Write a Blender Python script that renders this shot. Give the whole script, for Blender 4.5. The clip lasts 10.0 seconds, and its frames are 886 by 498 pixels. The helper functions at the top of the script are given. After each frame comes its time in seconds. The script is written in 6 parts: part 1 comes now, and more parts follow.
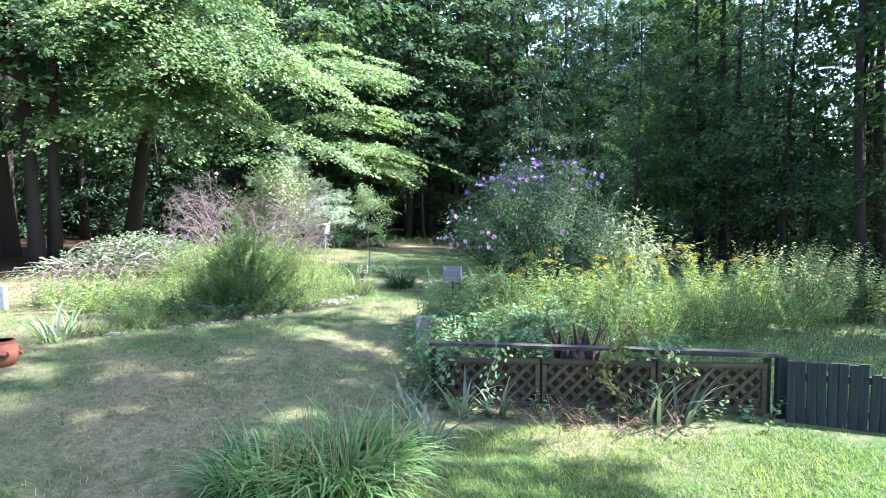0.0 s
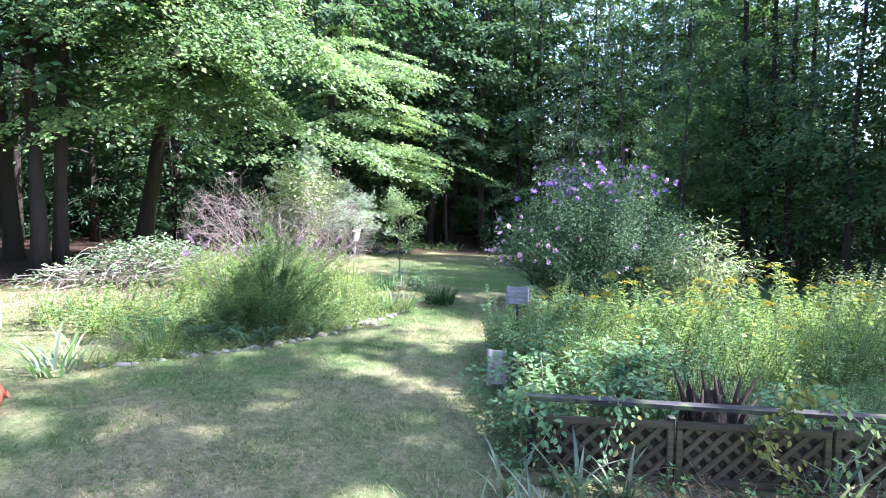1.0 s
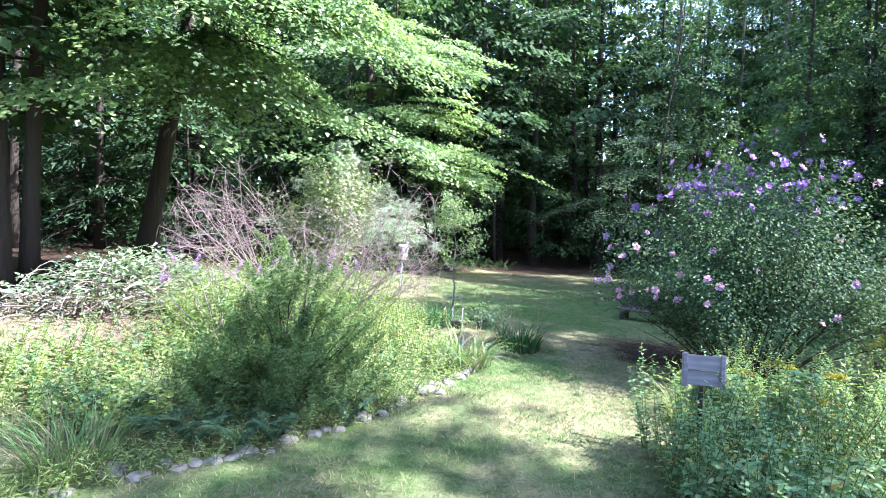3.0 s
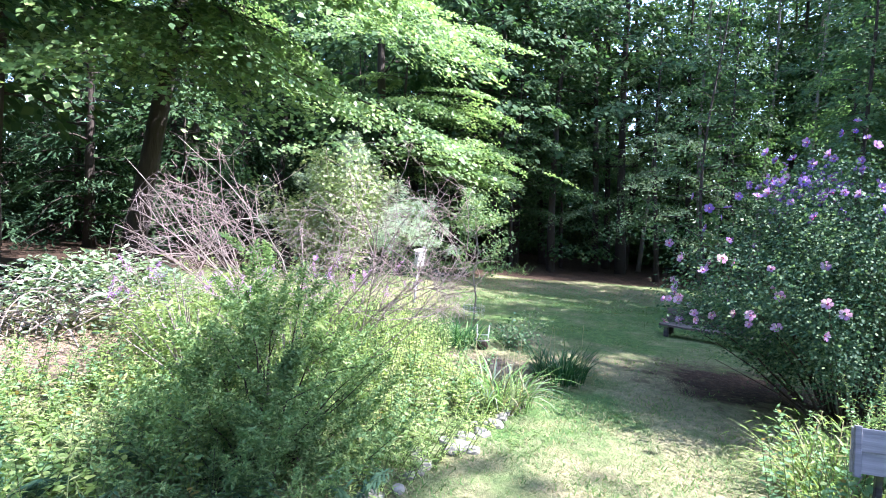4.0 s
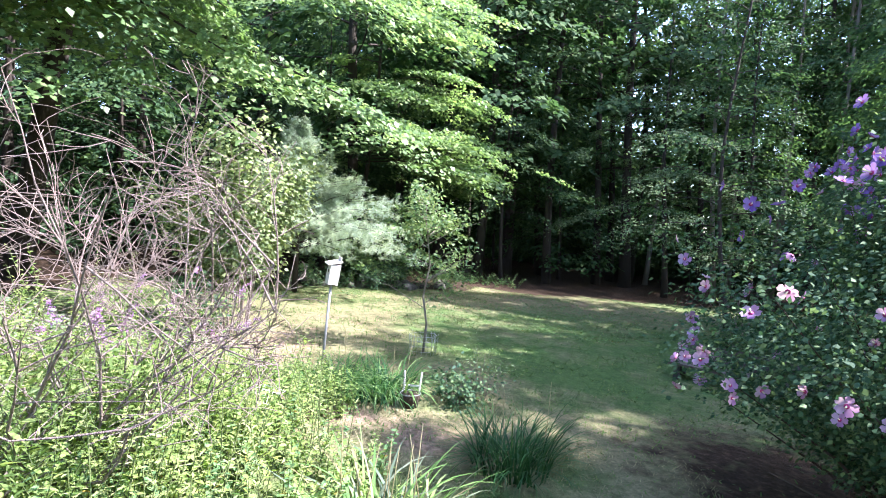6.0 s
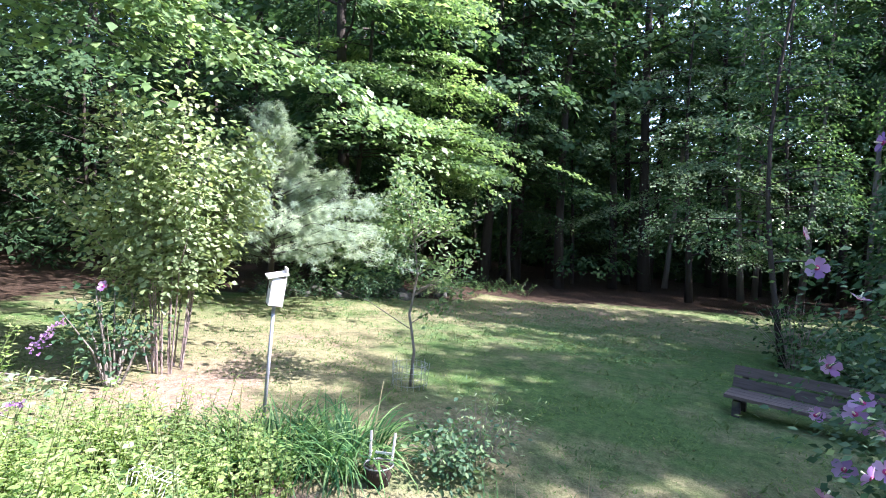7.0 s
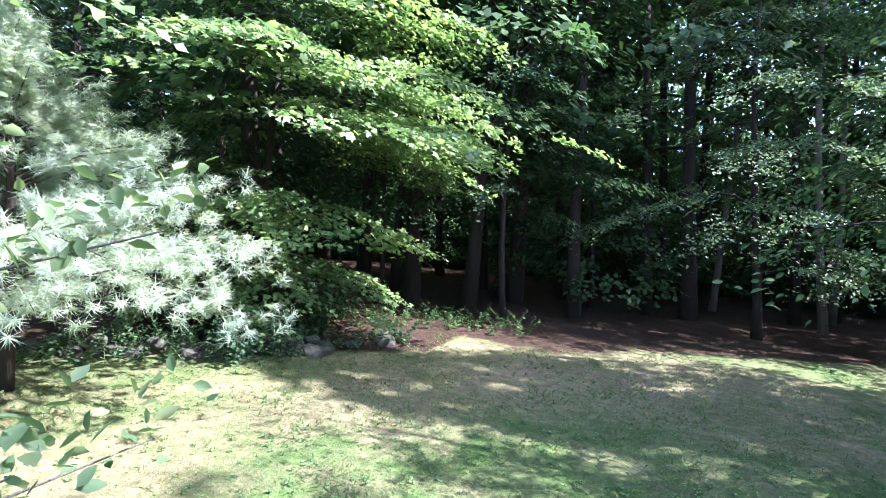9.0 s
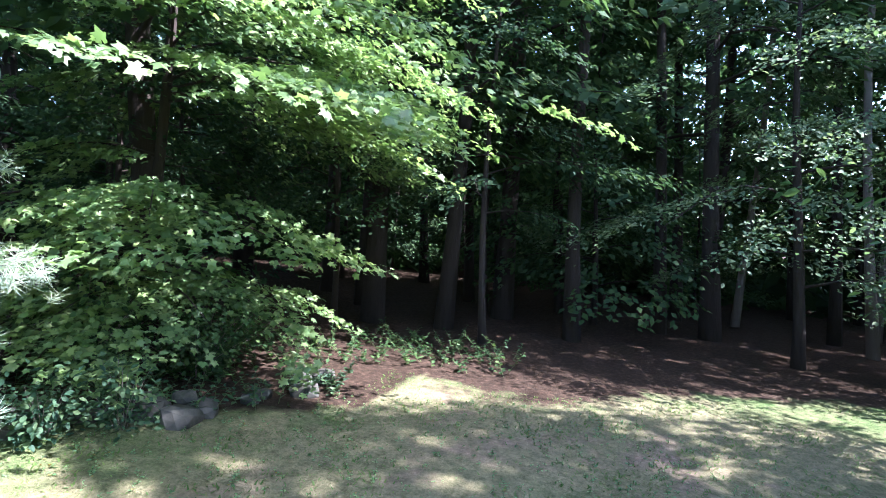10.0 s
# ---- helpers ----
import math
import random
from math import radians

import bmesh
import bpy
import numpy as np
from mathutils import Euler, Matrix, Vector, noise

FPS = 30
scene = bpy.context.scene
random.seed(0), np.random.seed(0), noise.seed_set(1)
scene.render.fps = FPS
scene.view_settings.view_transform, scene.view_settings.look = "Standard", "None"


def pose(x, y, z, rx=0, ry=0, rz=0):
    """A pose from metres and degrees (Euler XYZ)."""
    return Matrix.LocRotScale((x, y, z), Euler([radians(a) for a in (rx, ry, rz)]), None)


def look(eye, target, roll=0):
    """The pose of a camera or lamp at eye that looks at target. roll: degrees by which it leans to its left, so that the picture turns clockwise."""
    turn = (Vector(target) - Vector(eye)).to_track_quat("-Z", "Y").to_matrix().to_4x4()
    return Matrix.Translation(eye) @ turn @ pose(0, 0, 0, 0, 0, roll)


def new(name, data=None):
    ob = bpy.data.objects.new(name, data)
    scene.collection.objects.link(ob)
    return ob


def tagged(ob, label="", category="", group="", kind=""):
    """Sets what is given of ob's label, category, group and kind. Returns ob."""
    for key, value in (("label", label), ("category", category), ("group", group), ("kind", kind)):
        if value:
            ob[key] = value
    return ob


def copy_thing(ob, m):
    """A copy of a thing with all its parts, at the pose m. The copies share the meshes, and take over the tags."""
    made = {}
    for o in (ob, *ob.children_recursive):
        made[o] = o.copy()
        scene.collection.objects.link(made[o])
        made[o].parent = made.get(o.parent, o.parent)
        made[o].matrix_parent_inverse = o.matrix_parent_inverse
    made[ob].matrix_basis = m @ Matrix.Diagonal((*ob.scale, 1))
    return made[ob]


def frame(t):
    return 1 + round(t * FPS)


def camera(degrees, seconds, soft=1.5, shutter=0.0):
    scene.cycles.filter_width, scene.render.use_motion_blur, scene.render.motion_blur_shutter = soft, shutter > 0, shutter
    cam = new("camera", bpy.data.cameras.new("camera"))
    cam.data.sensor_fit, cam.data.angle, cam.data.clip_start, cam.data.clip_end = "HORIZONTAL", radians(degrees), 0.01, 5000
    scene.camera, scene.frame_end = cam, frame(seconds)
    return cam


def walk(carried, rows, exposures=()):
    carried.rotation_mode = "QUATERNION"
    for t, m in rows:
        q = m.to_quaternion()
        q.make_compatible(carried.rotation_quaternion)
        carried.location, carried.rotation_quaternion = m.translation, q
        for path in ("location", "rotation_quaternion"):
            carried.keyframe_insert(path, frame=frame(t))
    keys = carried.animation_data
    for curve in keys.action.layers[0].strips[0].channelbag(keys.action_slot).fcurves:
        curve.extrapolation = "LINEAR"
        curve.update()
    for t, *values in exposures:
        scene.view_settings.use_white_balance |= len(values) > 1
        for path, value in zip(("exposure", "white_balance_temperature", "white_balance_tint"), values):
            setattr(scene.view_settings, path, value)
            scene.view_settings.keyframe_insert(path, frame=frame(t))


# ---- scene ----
cam = camera(78.7, 10.0, soft=1.0)
LEAN = pose(0, 0, 0, 0, 3.5, 0)  # the garden falls gently to the right
PATH = [
    (0, (1.491, -3.188, 1.662), (1.253, -1.209, 1.502), 2.7),
    (0.5, (1.173, -2.676, 1.705), (0.919, -0.699, 1.549), 3.2),
    (1, (0.677, -2.171, 1.691), (0.411, -0.195, 1.542), 3.6),
    (1.5, (0.237, -1.49, 1.679), (-0.055, 0.484, 1.539), 4.0),
    (2, (-0.211, -0.692, 1.667), (-0.528, 1.278, 1.536), 4.3),
    (2.5, (-0.385, -0.12, 1.673), (-0.716, 1.848, 1.535), 4.9),
    (2.7, (-0.365, 0.075, 1.648), (-0.717, 2.04, 1.521), 4.6),
    (3.8, (-0.759, 1.218, 1.548), (-1.165, 3.174, 1.441), 5.6),
    (4, (-0.837, 1.516, 1.588), (-1.236, 3.473, 1.475), 5.5),
    (4.5, (-0.697, 2.256, 1.637), (-1.104, 4.211, 1.528), 5.7),
    (5, (-0.368, 2.871, 1.676), (-0.788, 4.823, 1.568), 6.0),
    (5.5, (-0.193, 3.458, 1.662), (-0.623, 5.409, 1.561), 6.1),
    (5.7, (-0.286, 3.556, 1.636), (-0.718, 5.507, 1.544), 6.4),
    (6.8, (-0.634, 4.721, 1.591), (-1.063, 6.672, 1.497), 5.3),
    (7, (-0.608, 5.171, 1.58), (-1.067, 7.116, 1.496), 5.5),
    (7.5, (-0.658, 6.452, 1.612), (-1.133, 8.393, 1.527), 5.4),
    (8, (-0.316, 7.742, 1.705), (-0.804, 9.679, 1.618), 5.5),
    (8.5, (-0.357, 8.608, 1.725), (-0.865, 10.54, 1.643), 5.5),
    (9, (-0.643, 9.722, 1.753), (-1.168, 11.65, 1.674), 5.4),
    (9.5, (-0.68, 11.144, 1.826), (-1.211, 13.07, 1.744), 5.5),
    (10, (-0.623, 12.013, 1.879), (-1.162, 13.937, 1.794), 5.5),
]
walk(cam, [(t, LEAN @ look(eye, target, roll)) for t, eye, target, roll in PATH],
     exposures=[(0, 2.67, 5850, 23), (2.0, 2.80, 5800, 22), (5.0, 2.75, 6050, 21), (5.5, 2.69, 6150, 20), (7.0, 2.53, 6050, 23), (8.0, 2.63, 6000, 23), (9.0, 2.88, 5800, 25), (10, 2.98, 5700, 25)])

# ---- light ----
SUN = Vector((0.66, 0.07, 0.745)).normalized()
world = bpy.data.worlds.new("sky")
scene.world = world
world.use_nodes = True
sky = world.node_tree.nodes.new("ShaderNodeTexSky")
sky.sky_type, sky.sun_disc = "NISHITA", False
sky.sun_elevation = math.asin(SUN.z)
sky.sun_rotation = math.atan2(SUN.x, SUN.y)
back = world.node_tree.nodes["Background"]
back.inputs["Strength"].default_value = 0.15
world.node_tree.links.new(sky.outputs[0], back.inputs[0])
lamp = bpy.data.lights.new("sun", "SUN")
lamp.energy, lamp.angle, lamp.color = 4.3, radians(0.53), (1.0, 0.965, 0.92)
new("sun", lamp).matrix_world = look(SUN * 60, (0, 0, 0))


# ---- materials ----
def base_material(name, rough=0.8):
    m = bpy.data.materials.new(name)
    m.use_nodes = True
    b = m.node_tree.nodes["Principled BSDF"]
    b.inputs["Roughness"].default_value = rough
    return m, m.node_tree, b


def ramp(nt, source, stops):
    r = nt.nodes.new("ShaderNodeValToRGB")
    els = r.color_ramp.elements
    while len(els) < len(stops):
        els.new(0.5)
    for e, (p, c) in zip(els, stops):
        e.position, e.color = p, (*c, 1)
    nt.links.new(source, r.inputs[0])
    return r.outputs[0]


def noise_node(nt, scale, detail=4, rough=0.55, stretch=None, local=False):
    n = nt.nodes.new("ShaderNodeTexNoise")
    n.inputs["Scale"].default_value = scale
    n.inputs["Detail"].default_value = detail
    n.inputs["Roughness"].default_value = rough
    if local:
        c = nt.nodes.new("ShaderNodeTexCoord").outputs["Object"]
    else:
        c = nt.nodes.new("ShaderNodeNewGeometry").outputs["Position"]
    if stretch:
        mp = nt.nodes.new("ShaderNodeMapping")
        mp.inputs["Scale"].default_value = stretch
        nt.links.new(c, mp.inputs[0])
        c = mp.outputs[0]
    nt.links.new(c, n.inputs["Vector"])
    return n.outputs["Fac"]


def mix(nt, fac, a, b, kind="MIX"):
    n = nt.nodes.new("ShaderNodeMix")
    n.data_type, n.blend_type = "RGBA", kind
    for sock, v in ((n.inputs[0], fac), (n.inputs[6], a), (n.inputs[7], b)):
        if isinstance(v, (int, float)):
            sock.default_value = v
        elif isinstance(v, tuple):
            sock.default_value = (*v, 1)
        else:
            nt.links.new(v, sock)
    return n.outputs[2]


def bump(nt, b, height, strength, distance):
    n = nt.nodes.new("ShaderNodeBump")
    n.inputs["Strength"].default_value, n.inputs["Distance"].default_value = strength, distance
    nt.links.new(height, n.inputs["Height"])
    nt.links.new(n.outputs[0], b.inputs["Normal"])


def leaf_material(name, dark, mid, light, through_light=0.4, rough=0.5, patch=1.2, odd=None, shine=0.2):
    """Leaves that differ one by one and in drifts, and let light through."""
    m, nt, b = base_material(name, rough)
    geo = nt.nodes.new("ShaderNodeNewGeometry")
    stops = [(0.0, dark), (0.5, mid), (0.93 if odd else 1.0, light)]
    if odd:
        stops.append((0.985, odd))
    col = ramp(nt, geo.outputs["Random Per Island"], stops)
    drift = ramp(nt, noise_node(nt, patch, 2), [(0.3, (0.74, 0.78, 0.80)), (0.7, (1.16, 1.1, 0.93))])
    col = mix(nt, 1.0, col, drift, "MULTIPLY")
    nt.links.new(col, b.inputs["Base Color"])
    b.inputs["Specular IOR Level"].default_value = shine
    t = nt.nodes.new("ShaderNodeBsdfTranslucent")
    warm = mix(nt, 1.0, col, (1.17, 1.25, 0.78), "MULTIPLY")
    nt.links.new(warm, t.inputs[0])
    mx = nt.nodes.new("ShaderNodeMixShader")
    mx.inputs[0].default_value = through_light
    nt.links.new(b.outputs[0], mx.inputs[1])
    nt.links.new(t.outputs[0], mx.inputs[2])
    nt.links.new(mx.outputs[0], nt.nodes["Material Output"].inputs[0])
    return m


def bark_material(name, dark, light, fine=9.0):
    m, nt, b = base_material(name, 0.9)
    f = noise_node(nt, fine, 6, 0.65, (1, 1, 0.18))
    g = noise_node(nt, 1.1, 3)
    col = mix(nt, g, ramp(nt, f, [(0.3, dark), (0.7, light)]), ramp(nt, f, [(0.25, light), (0.8, dark)]))
    nt.links.new(col, b.inputs["Base Color"])
    bump(nt, b, f, 1.0, 0.05)
    return m


def wood_material(name, dark, light, along=(0.2, 3, 3), scale=14.0, moss=None):
    m, nt, b = base_material(name, 0.85)
    f = noise_node(nt, scale, 5, 0.6, along, local=True)
    col = ramp(nt, f, [(0.28, dark), (0.72, light)])
    info = nt.nodes.new("ShaderNodeObjectInfo")
    col = mix(nt, 1.0, col, ramp(nt, info.outputs["Random"], [(0, (0.75, 0.75, 0.78)), (1, (1.15, 1.12, 1.08))]), "MULTIPLY")
    if moss:
        col = mix(nt, ramp(nt, noise_node(nt, 5.0, 3), [(0.5, (0, 0, 0)), (0.68, (1, 1, 1))]), col, moss)
    nt.links.new(col, b.inputs["Base Color"])
    bump(nt, b, f, 0.6, 0.006)
    return m


def plain_material(name, a, c, scale=6.0, rough=0.7, depth=0.004, metal=0.0):
    m, nt, b = base_material(name, rough)
    f = noise_node(nt, scale, 5, 0.6)
    nt.links.new(ramp(nt, f, [(0.3, a), (0.7, c)]), b.inputs["Base Color"])
    b.inputs["Metallic"].default_value = metal
    bump(nt, b, f, 0.5, depth)
    return m


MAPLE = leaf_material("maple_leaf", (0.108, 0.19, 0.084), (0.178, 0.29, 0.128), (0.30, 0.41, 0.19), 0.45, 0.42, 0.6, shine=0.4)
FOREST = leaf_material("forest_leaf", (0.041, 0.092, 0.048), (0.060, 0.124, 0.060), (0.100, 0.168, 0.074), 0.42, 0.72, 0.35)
# maple leaves greyed and darkened: shade put into the colour
SHADEDMAPLE = leaf_material("shaded_maple_leaf", (0.08, 0.14, 0.085), (0.12, 0.195, 0.115), (0.20, 0.275, 0.17), 0.42, 0.55, 0.6)
# forest leaves again, with the wood's deep shade put into the colour
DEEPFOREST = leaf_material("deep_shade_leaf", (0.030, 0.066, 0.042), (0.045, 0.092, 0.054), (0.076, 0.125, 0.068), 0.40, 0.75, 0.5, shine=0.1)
EDGELEAF = leaf_material("edge_tree_leaf", (0.050, 0.108, 0.056), (0.076, 0.150, 0.072), (0.125, 0.205, 0.088), 0.45, 0.65, 0.4)
HEMLOCK = leaf_material("hemlock_leaf", (0.025, 0.06, 0.034), (0.036, 0.085, 0.045), (0.06, 0.115, 0.055), 0.25, 0.6, 0.5)
PINE = leaf_material("pine_needle", (0.22, 0.305, 0.25), (0.315, 0.40, 0.33), (0.42, 0.50, 0.425), 0.42, 0.5, 1.2)
SHRUB = leaf_material("shrub_leaf", (0.18, 0.25, 0.13), (0.27, 0.34, 0.185), (0.38, 0.44, 0.27), 0.4, 0.5, 1.5)
SHRUBMID = leaf_material("sapling_leaf", (0.10, 0.175, 0.092), (0.17, 0.265, 0.14), (0.31, 0.39, 0.22), 0.4, 0.5, 2.5)
HIBISCUS = leaf_material("hibiscus_leaf", (0.034, 0.085, 0.055), (0.055, 0.115, 0.068), (0.115, 0.185, 0.095), 0.32, 0.6, 1.2)
HIBISCUSLEAF = leaf_material("rose_of_sharon_leaf", (0.036, 0.084, 0.054), (0.064, 0.126, 0.075), (0.165, 0.24, 0.13), 0.34, 0.6, 1.6, shine=0.12)
WEED = leaf_material("weed_leaf", (0.15, 0.245, 0.085), (0.24, 0.345, 0.125), (0.36, 0.44, 0.19), 0.48, 0.5, 1.0)
BLUISH = leaf_material("bramble_leaf", (0.10, 0.20, 0.10), (0.145, 0.265, 0.13), (0.22, 0.34, 0.165), 0.35, 0.5, 1.0, odd=(0.25, 0.18, 0.05))
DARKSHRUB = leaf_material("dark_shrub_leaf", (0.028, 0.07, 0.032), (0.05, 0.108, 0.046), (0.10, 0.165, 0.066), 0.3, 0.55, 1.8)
FEATHER = leaf_material("feathery_leaf", (0.072, 0.145, 0.060), (0.125, 0.215, 0.088), (0.225, 0.31, 0.135), 0.42, 0.55, 1.8)
STRAP = leaf_material("strap_leaf", (0.09, 0.20, 0.07), (0.155, 0.285, 0.10), (0.28, 0.40, 0.18), 0.35, 0.45, 2.0)
DEEPSTRAP = leaf_material("daylily_leaf", (0.022, 0.075, 0.03), (0.035, 0.11, 0.042), (0.07, 0.16, 0.055), 0.35, 0.45, 2.0)
PALESTRAP = leaf_material("iris_leaf", (0.10, 0.145, 0.11), (0.16, 0.205, 0.155), (0.28, 0.32, 0.24), 0.3, 0.45, 2.0)
STRAW = leaf_material("straw", (0.16, 0.14, 0.085), (0.26, 0.23, 0.14), (0.38, 0.34, 0.23), 0.3, 0.6, 2.0)
GRASS = leaf_material("lawn_blade", (0.062, 0.128, 0.038), (0.098, 0.17, 0.054), (0.155, 0.21, 0.085), 0.4, 0.55, 0.9, odd=(0.24, 0.21, 0.13))
LUSH = leaf_material("lush_blade", (0.13, 0.225, 0.05), (0.185, 0.29, 0.07), (0.27, 0.36, 0.115), 0.45, 0.5, 1.6, odd=(0.26, 0.24, 0.13))
PALEWEED = leaf_material("pale_weed_leaf", (0.19, 0.25, 0.115), (0.29, 0.35, 0.165), (0.41, 0.455, 0.24), 0.4, 0.5, 1.5)
PALEBLUE = leaf_material("pale_vine_leaf", (0.15, 0.225, 0.15), (0.21, 0.295, 0.20), (0.31, 0.39, 0.28), 0.35, 0.5, 1.5)
VINE = leaf_material("vine_leaf", (0.13, 0.16, 0.04), (0.20, 0.22, 0.06), (0.30, 0.30, 0.10), 0.4, 0.5, 2.0)
STRAWDARK = leaf_material("dry_leaf", (0.07, 0.045, 0.028), (0.13, 0.085, 0.05), (0.22, 0.16, 0.10), 0.25, 0.7, 3.0)
GOLD = leaf_material("goldenrod_flower", (0.28, 0.24, 0.035), (0.37, 0.31, 0.045), (0.46, 0.40, 0.08), 0.3, 0.6, 3.0)
LILAC = leaf_material("hibiscus_petal", (0.32, 0.16, 0.44), (0.42, 0.23, 0.53), (0.55, 0.38, 0.63), 0.45, 0.55, 3.0)
CROWNLILAC = leaf_material("violet_petal", (0.13, 0.065, 0.37), (0.21, 0.115, 0.48), (0.33, 0.21, 0.60), 0.45, 0.55, 3.0)
MAGENTA = plain_material("petal_heart", (0.35, 0.02, 0.12), (0.45, 0.04, 0.18), 40, 0.6, 0.001)
CREAM = plain_material("stamen", (0.75, 0.70, 0.45), (0.85, 0.80, 0.55), 40, 0.7, 0.001)
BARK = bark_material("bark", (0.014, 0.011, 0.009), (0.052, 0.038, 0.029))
PALEBARK = bark_material("pale_bark", (0.10, 0.085, 0.07), (0.27, 0.24, 0.205), 14.0)
TWIG = bark_material("dead_twig", (0.16, 0.118, 0.108), (0.38, 0.30, 0.275), 30.0)
PALETWIG = bark_material("pale_twig", (0.20, 0.165, 0.14), (0.44, 0.38, 0.33), 30.0)
GREENSTEM = plain_material("green_stem", (0.06, 0.10, 0.03), (0.12, 0.15, 0.05), 20, 0.7, 0.001)
WEATHERED = wood_material("weathered_wood", (0.016, 0.014, 0.015), (0.055, 0.049, 0.050), moss=(0.10, 0.12, 0.05))
OLDPLANK = wood_material("old_plank", (0.045, 0.035, 0.031), (0.13, 0.105, 0.096))
LATTICE = wood_material("lattice_wood", (0.034, 0.027, 0.017), (0.115, 0.088, 0.052), moss=(0.055, 0.062, 0.026))
PICKET = wood_material("picket_wood", (0.008, 0.013, 0.015), (0.026, 0.036, 0.039), (3, 3, 0.2))
WHITEWOOD = wood_material("whitewashed_wood", (0.42, 0.40, 0.39), (0.68, 0.66, 0.64), (3, 3, 0.3))
PALEBOARD = wood_material("pale_board", (0.17, 0.165, 0.16), (0.36, 0.35, 0.335), (3, 3, 0.3))
GREYBOARD = wood_material("grey_board", (0.15, 0.145, 0.165), (0.29, 0.275, 0.305), (0.25, 3, 3))
# rotten stump wood; also puts shade into the fence backing and hibiscus stems
ROTTENSHADE = bark_material("rotten_and_shaded_wood", (0.012, 0.008, 0.006), (0.075, 0.046, 0.032), 16.0)
# darker than the edging: moss, and the wood's shade put into the colour
STONE = plain_material("fieldstone", (0.026, 0.030, 0.023), (0.10, 0.094, 0.08), 7.0, 0.9, 0.02)
PALESTONE = plain_material("pale_fieldstone", (0.085, 0.082, 0.068), (0.24, 0.23, 0.20), 9.0, 0.9, 0.02)
TERRACOTTA = plain_material("terracotta", (0.19, 0.062, 0.032), (0.30, 0.11, 0.06), 9.0, 0.8, 0.003)
WIRE = plain_material("galvanised_wire", (0.35, 0.37, 0.36), (0.55, 0.57, 0.55), 30.0, 0.45, 0.001, 0.8)
WHITEWIRE = plain_material("white_enamel", (0.70, 0.70, 0.70), (0.85, 0.85, 0.84), 20.0, 0.4, 0.001)
POLE = plain_material("grey_pole", (0.22, 0.22, 0.24), (0.38, 0.38, 0.40), 20.0, 0.5, 0.002, 0.4)
BLACKHOLE = plain_material("dark_opening", (0.012, 0.011, 0.01), (0.02, 0.018, 0.015), 10.0, 0.95)


def ground_material():
    m, nt, b = base_material("lawn_and_litter", 0.95)
    at = nt.nodes.new("ShaderNodeAttribute")
    at.attribute_name = "litter"
    ab = nt.nodes.new("ShaderNodeAttribute")
    ab.attribute_name = "bare"
    fine = noise_node(nt, 38, 6, 0.7)
    mid = noise_node(nt, 2.6, 5, 0.6)
    wide = noise_node(nt, 0.55, 4, 0.6)
    green = ramp(nt, fine, [(0.3, (0.040, 0.086, 0.026)), (0.7, (0.098, 0.160, 0.052))])
    dry = ramp(nt, fine, [(0.3, (0.118, 0.110, 0.062)), (0.7, (0.255, 0.232, 0.136))])
    leaf = ramp(nt, noise_node(nt, 16, 6, 0.75), [(0.25, (0.016, 0.011, 0.008)), (0.5, (0.041, 0.026, 0.018)), (0.78, (0.125, 0.083, 0.059))])
    add = nt.nodes.new("ShaderNodeMath")
    add.operation = "ADD"
    nt.links.new(mid, add.inputs[0])
    nt.links.new(wide, add.inputs[1])
    add2 = nt.nodes.new("ShaderNodeMath")
    add2.operation = "ADD"
    nt.links.new(add.outputs[0], add2.inputs[0])
    nt.links.new(ab.outputs["Fac"], add2.inputs[1])
    r = nt.nodes.new("ShaderNodeMapRange")
    r.inputs[1].default_value, r.inputs[2].default_value = 0.84, 1.28
    nt.links.new(add2.outputs[0], r.inputs[0])
    col = mix(nt, r.outputs[0], green, dry)
    earth = ramp(nt, noise_node(nt, 24, 6, 0.7), [(0.3, (0.135, 0.092, 0.070)), (0.7, (0.34, 0.25, 0.195))])
    r3 = nt.nodes.new("ShaderNodeMapRange")
    r3.inputs[1].default_value, r3.inputs[2].default_value = 1.50, 1.74
    nt.links.new(add2.outputs[0], r3.inputs[0])
    col = mix(nt, r3.outputs[0], col, earth)
    add3 = nt.nodes.new("ShaderNodeMath")
    add3.operation = "ADD"
    nt.links.new(at.outputs["Fac"], add3.inputs[0])
    nt.links.new(mid, add3.inputs[1])
    r2 = nt.nodes.new("ShaderNodeMapRange")
    r2.inputs[1].default_value, r2.inputs[2].default_value = 0.85, 1.1
    nt.links.new(add3.outputs[0], r2.inputs[0])
    col = mix(nt, r2.outputs[0], col, leaf)
    tuft = ramp(nt, noise_node(nt, 11, 4, 0.65), [(0.32, (0.62, 0.68, 0.62)), (0.66, (1.22, 1.18, 1.15))])
    col = mix(nt, 1.0, col, tuft, "MULTIPLY")
    nt.links.new(col, b.inputs["Base Color"])
    b.inputs["Specular IOR Level"].default_value = 0.15
    bump(nt, b, fine, 0.8, 0.03)
    return m


GROUND = ground_material()

# ---- building helpers ----
RNG = np.random.default_rng(7)


def ground(x, y):
    """Height of the ground: falls to the right, with a dip before the fence."""
    x, y = np.asarray(x, float), np.asarray(y, float)
    z = -0.0612 * 24 * np.tanh(x / 24)
    z = z - 0.14 * np.exp(-((x - 1.2) ** 2) / 2.2 - ((y - 1.1) ** 2) / 2.0)
    return z + 0.02 * np.sin(x * 1.7 + 0.4 * y) * np.cos(y * 1.3 - 0.5 * x)


def at(x, y, h=0.0):
    return Vector((x, y, float(ground(x, y)) + h))


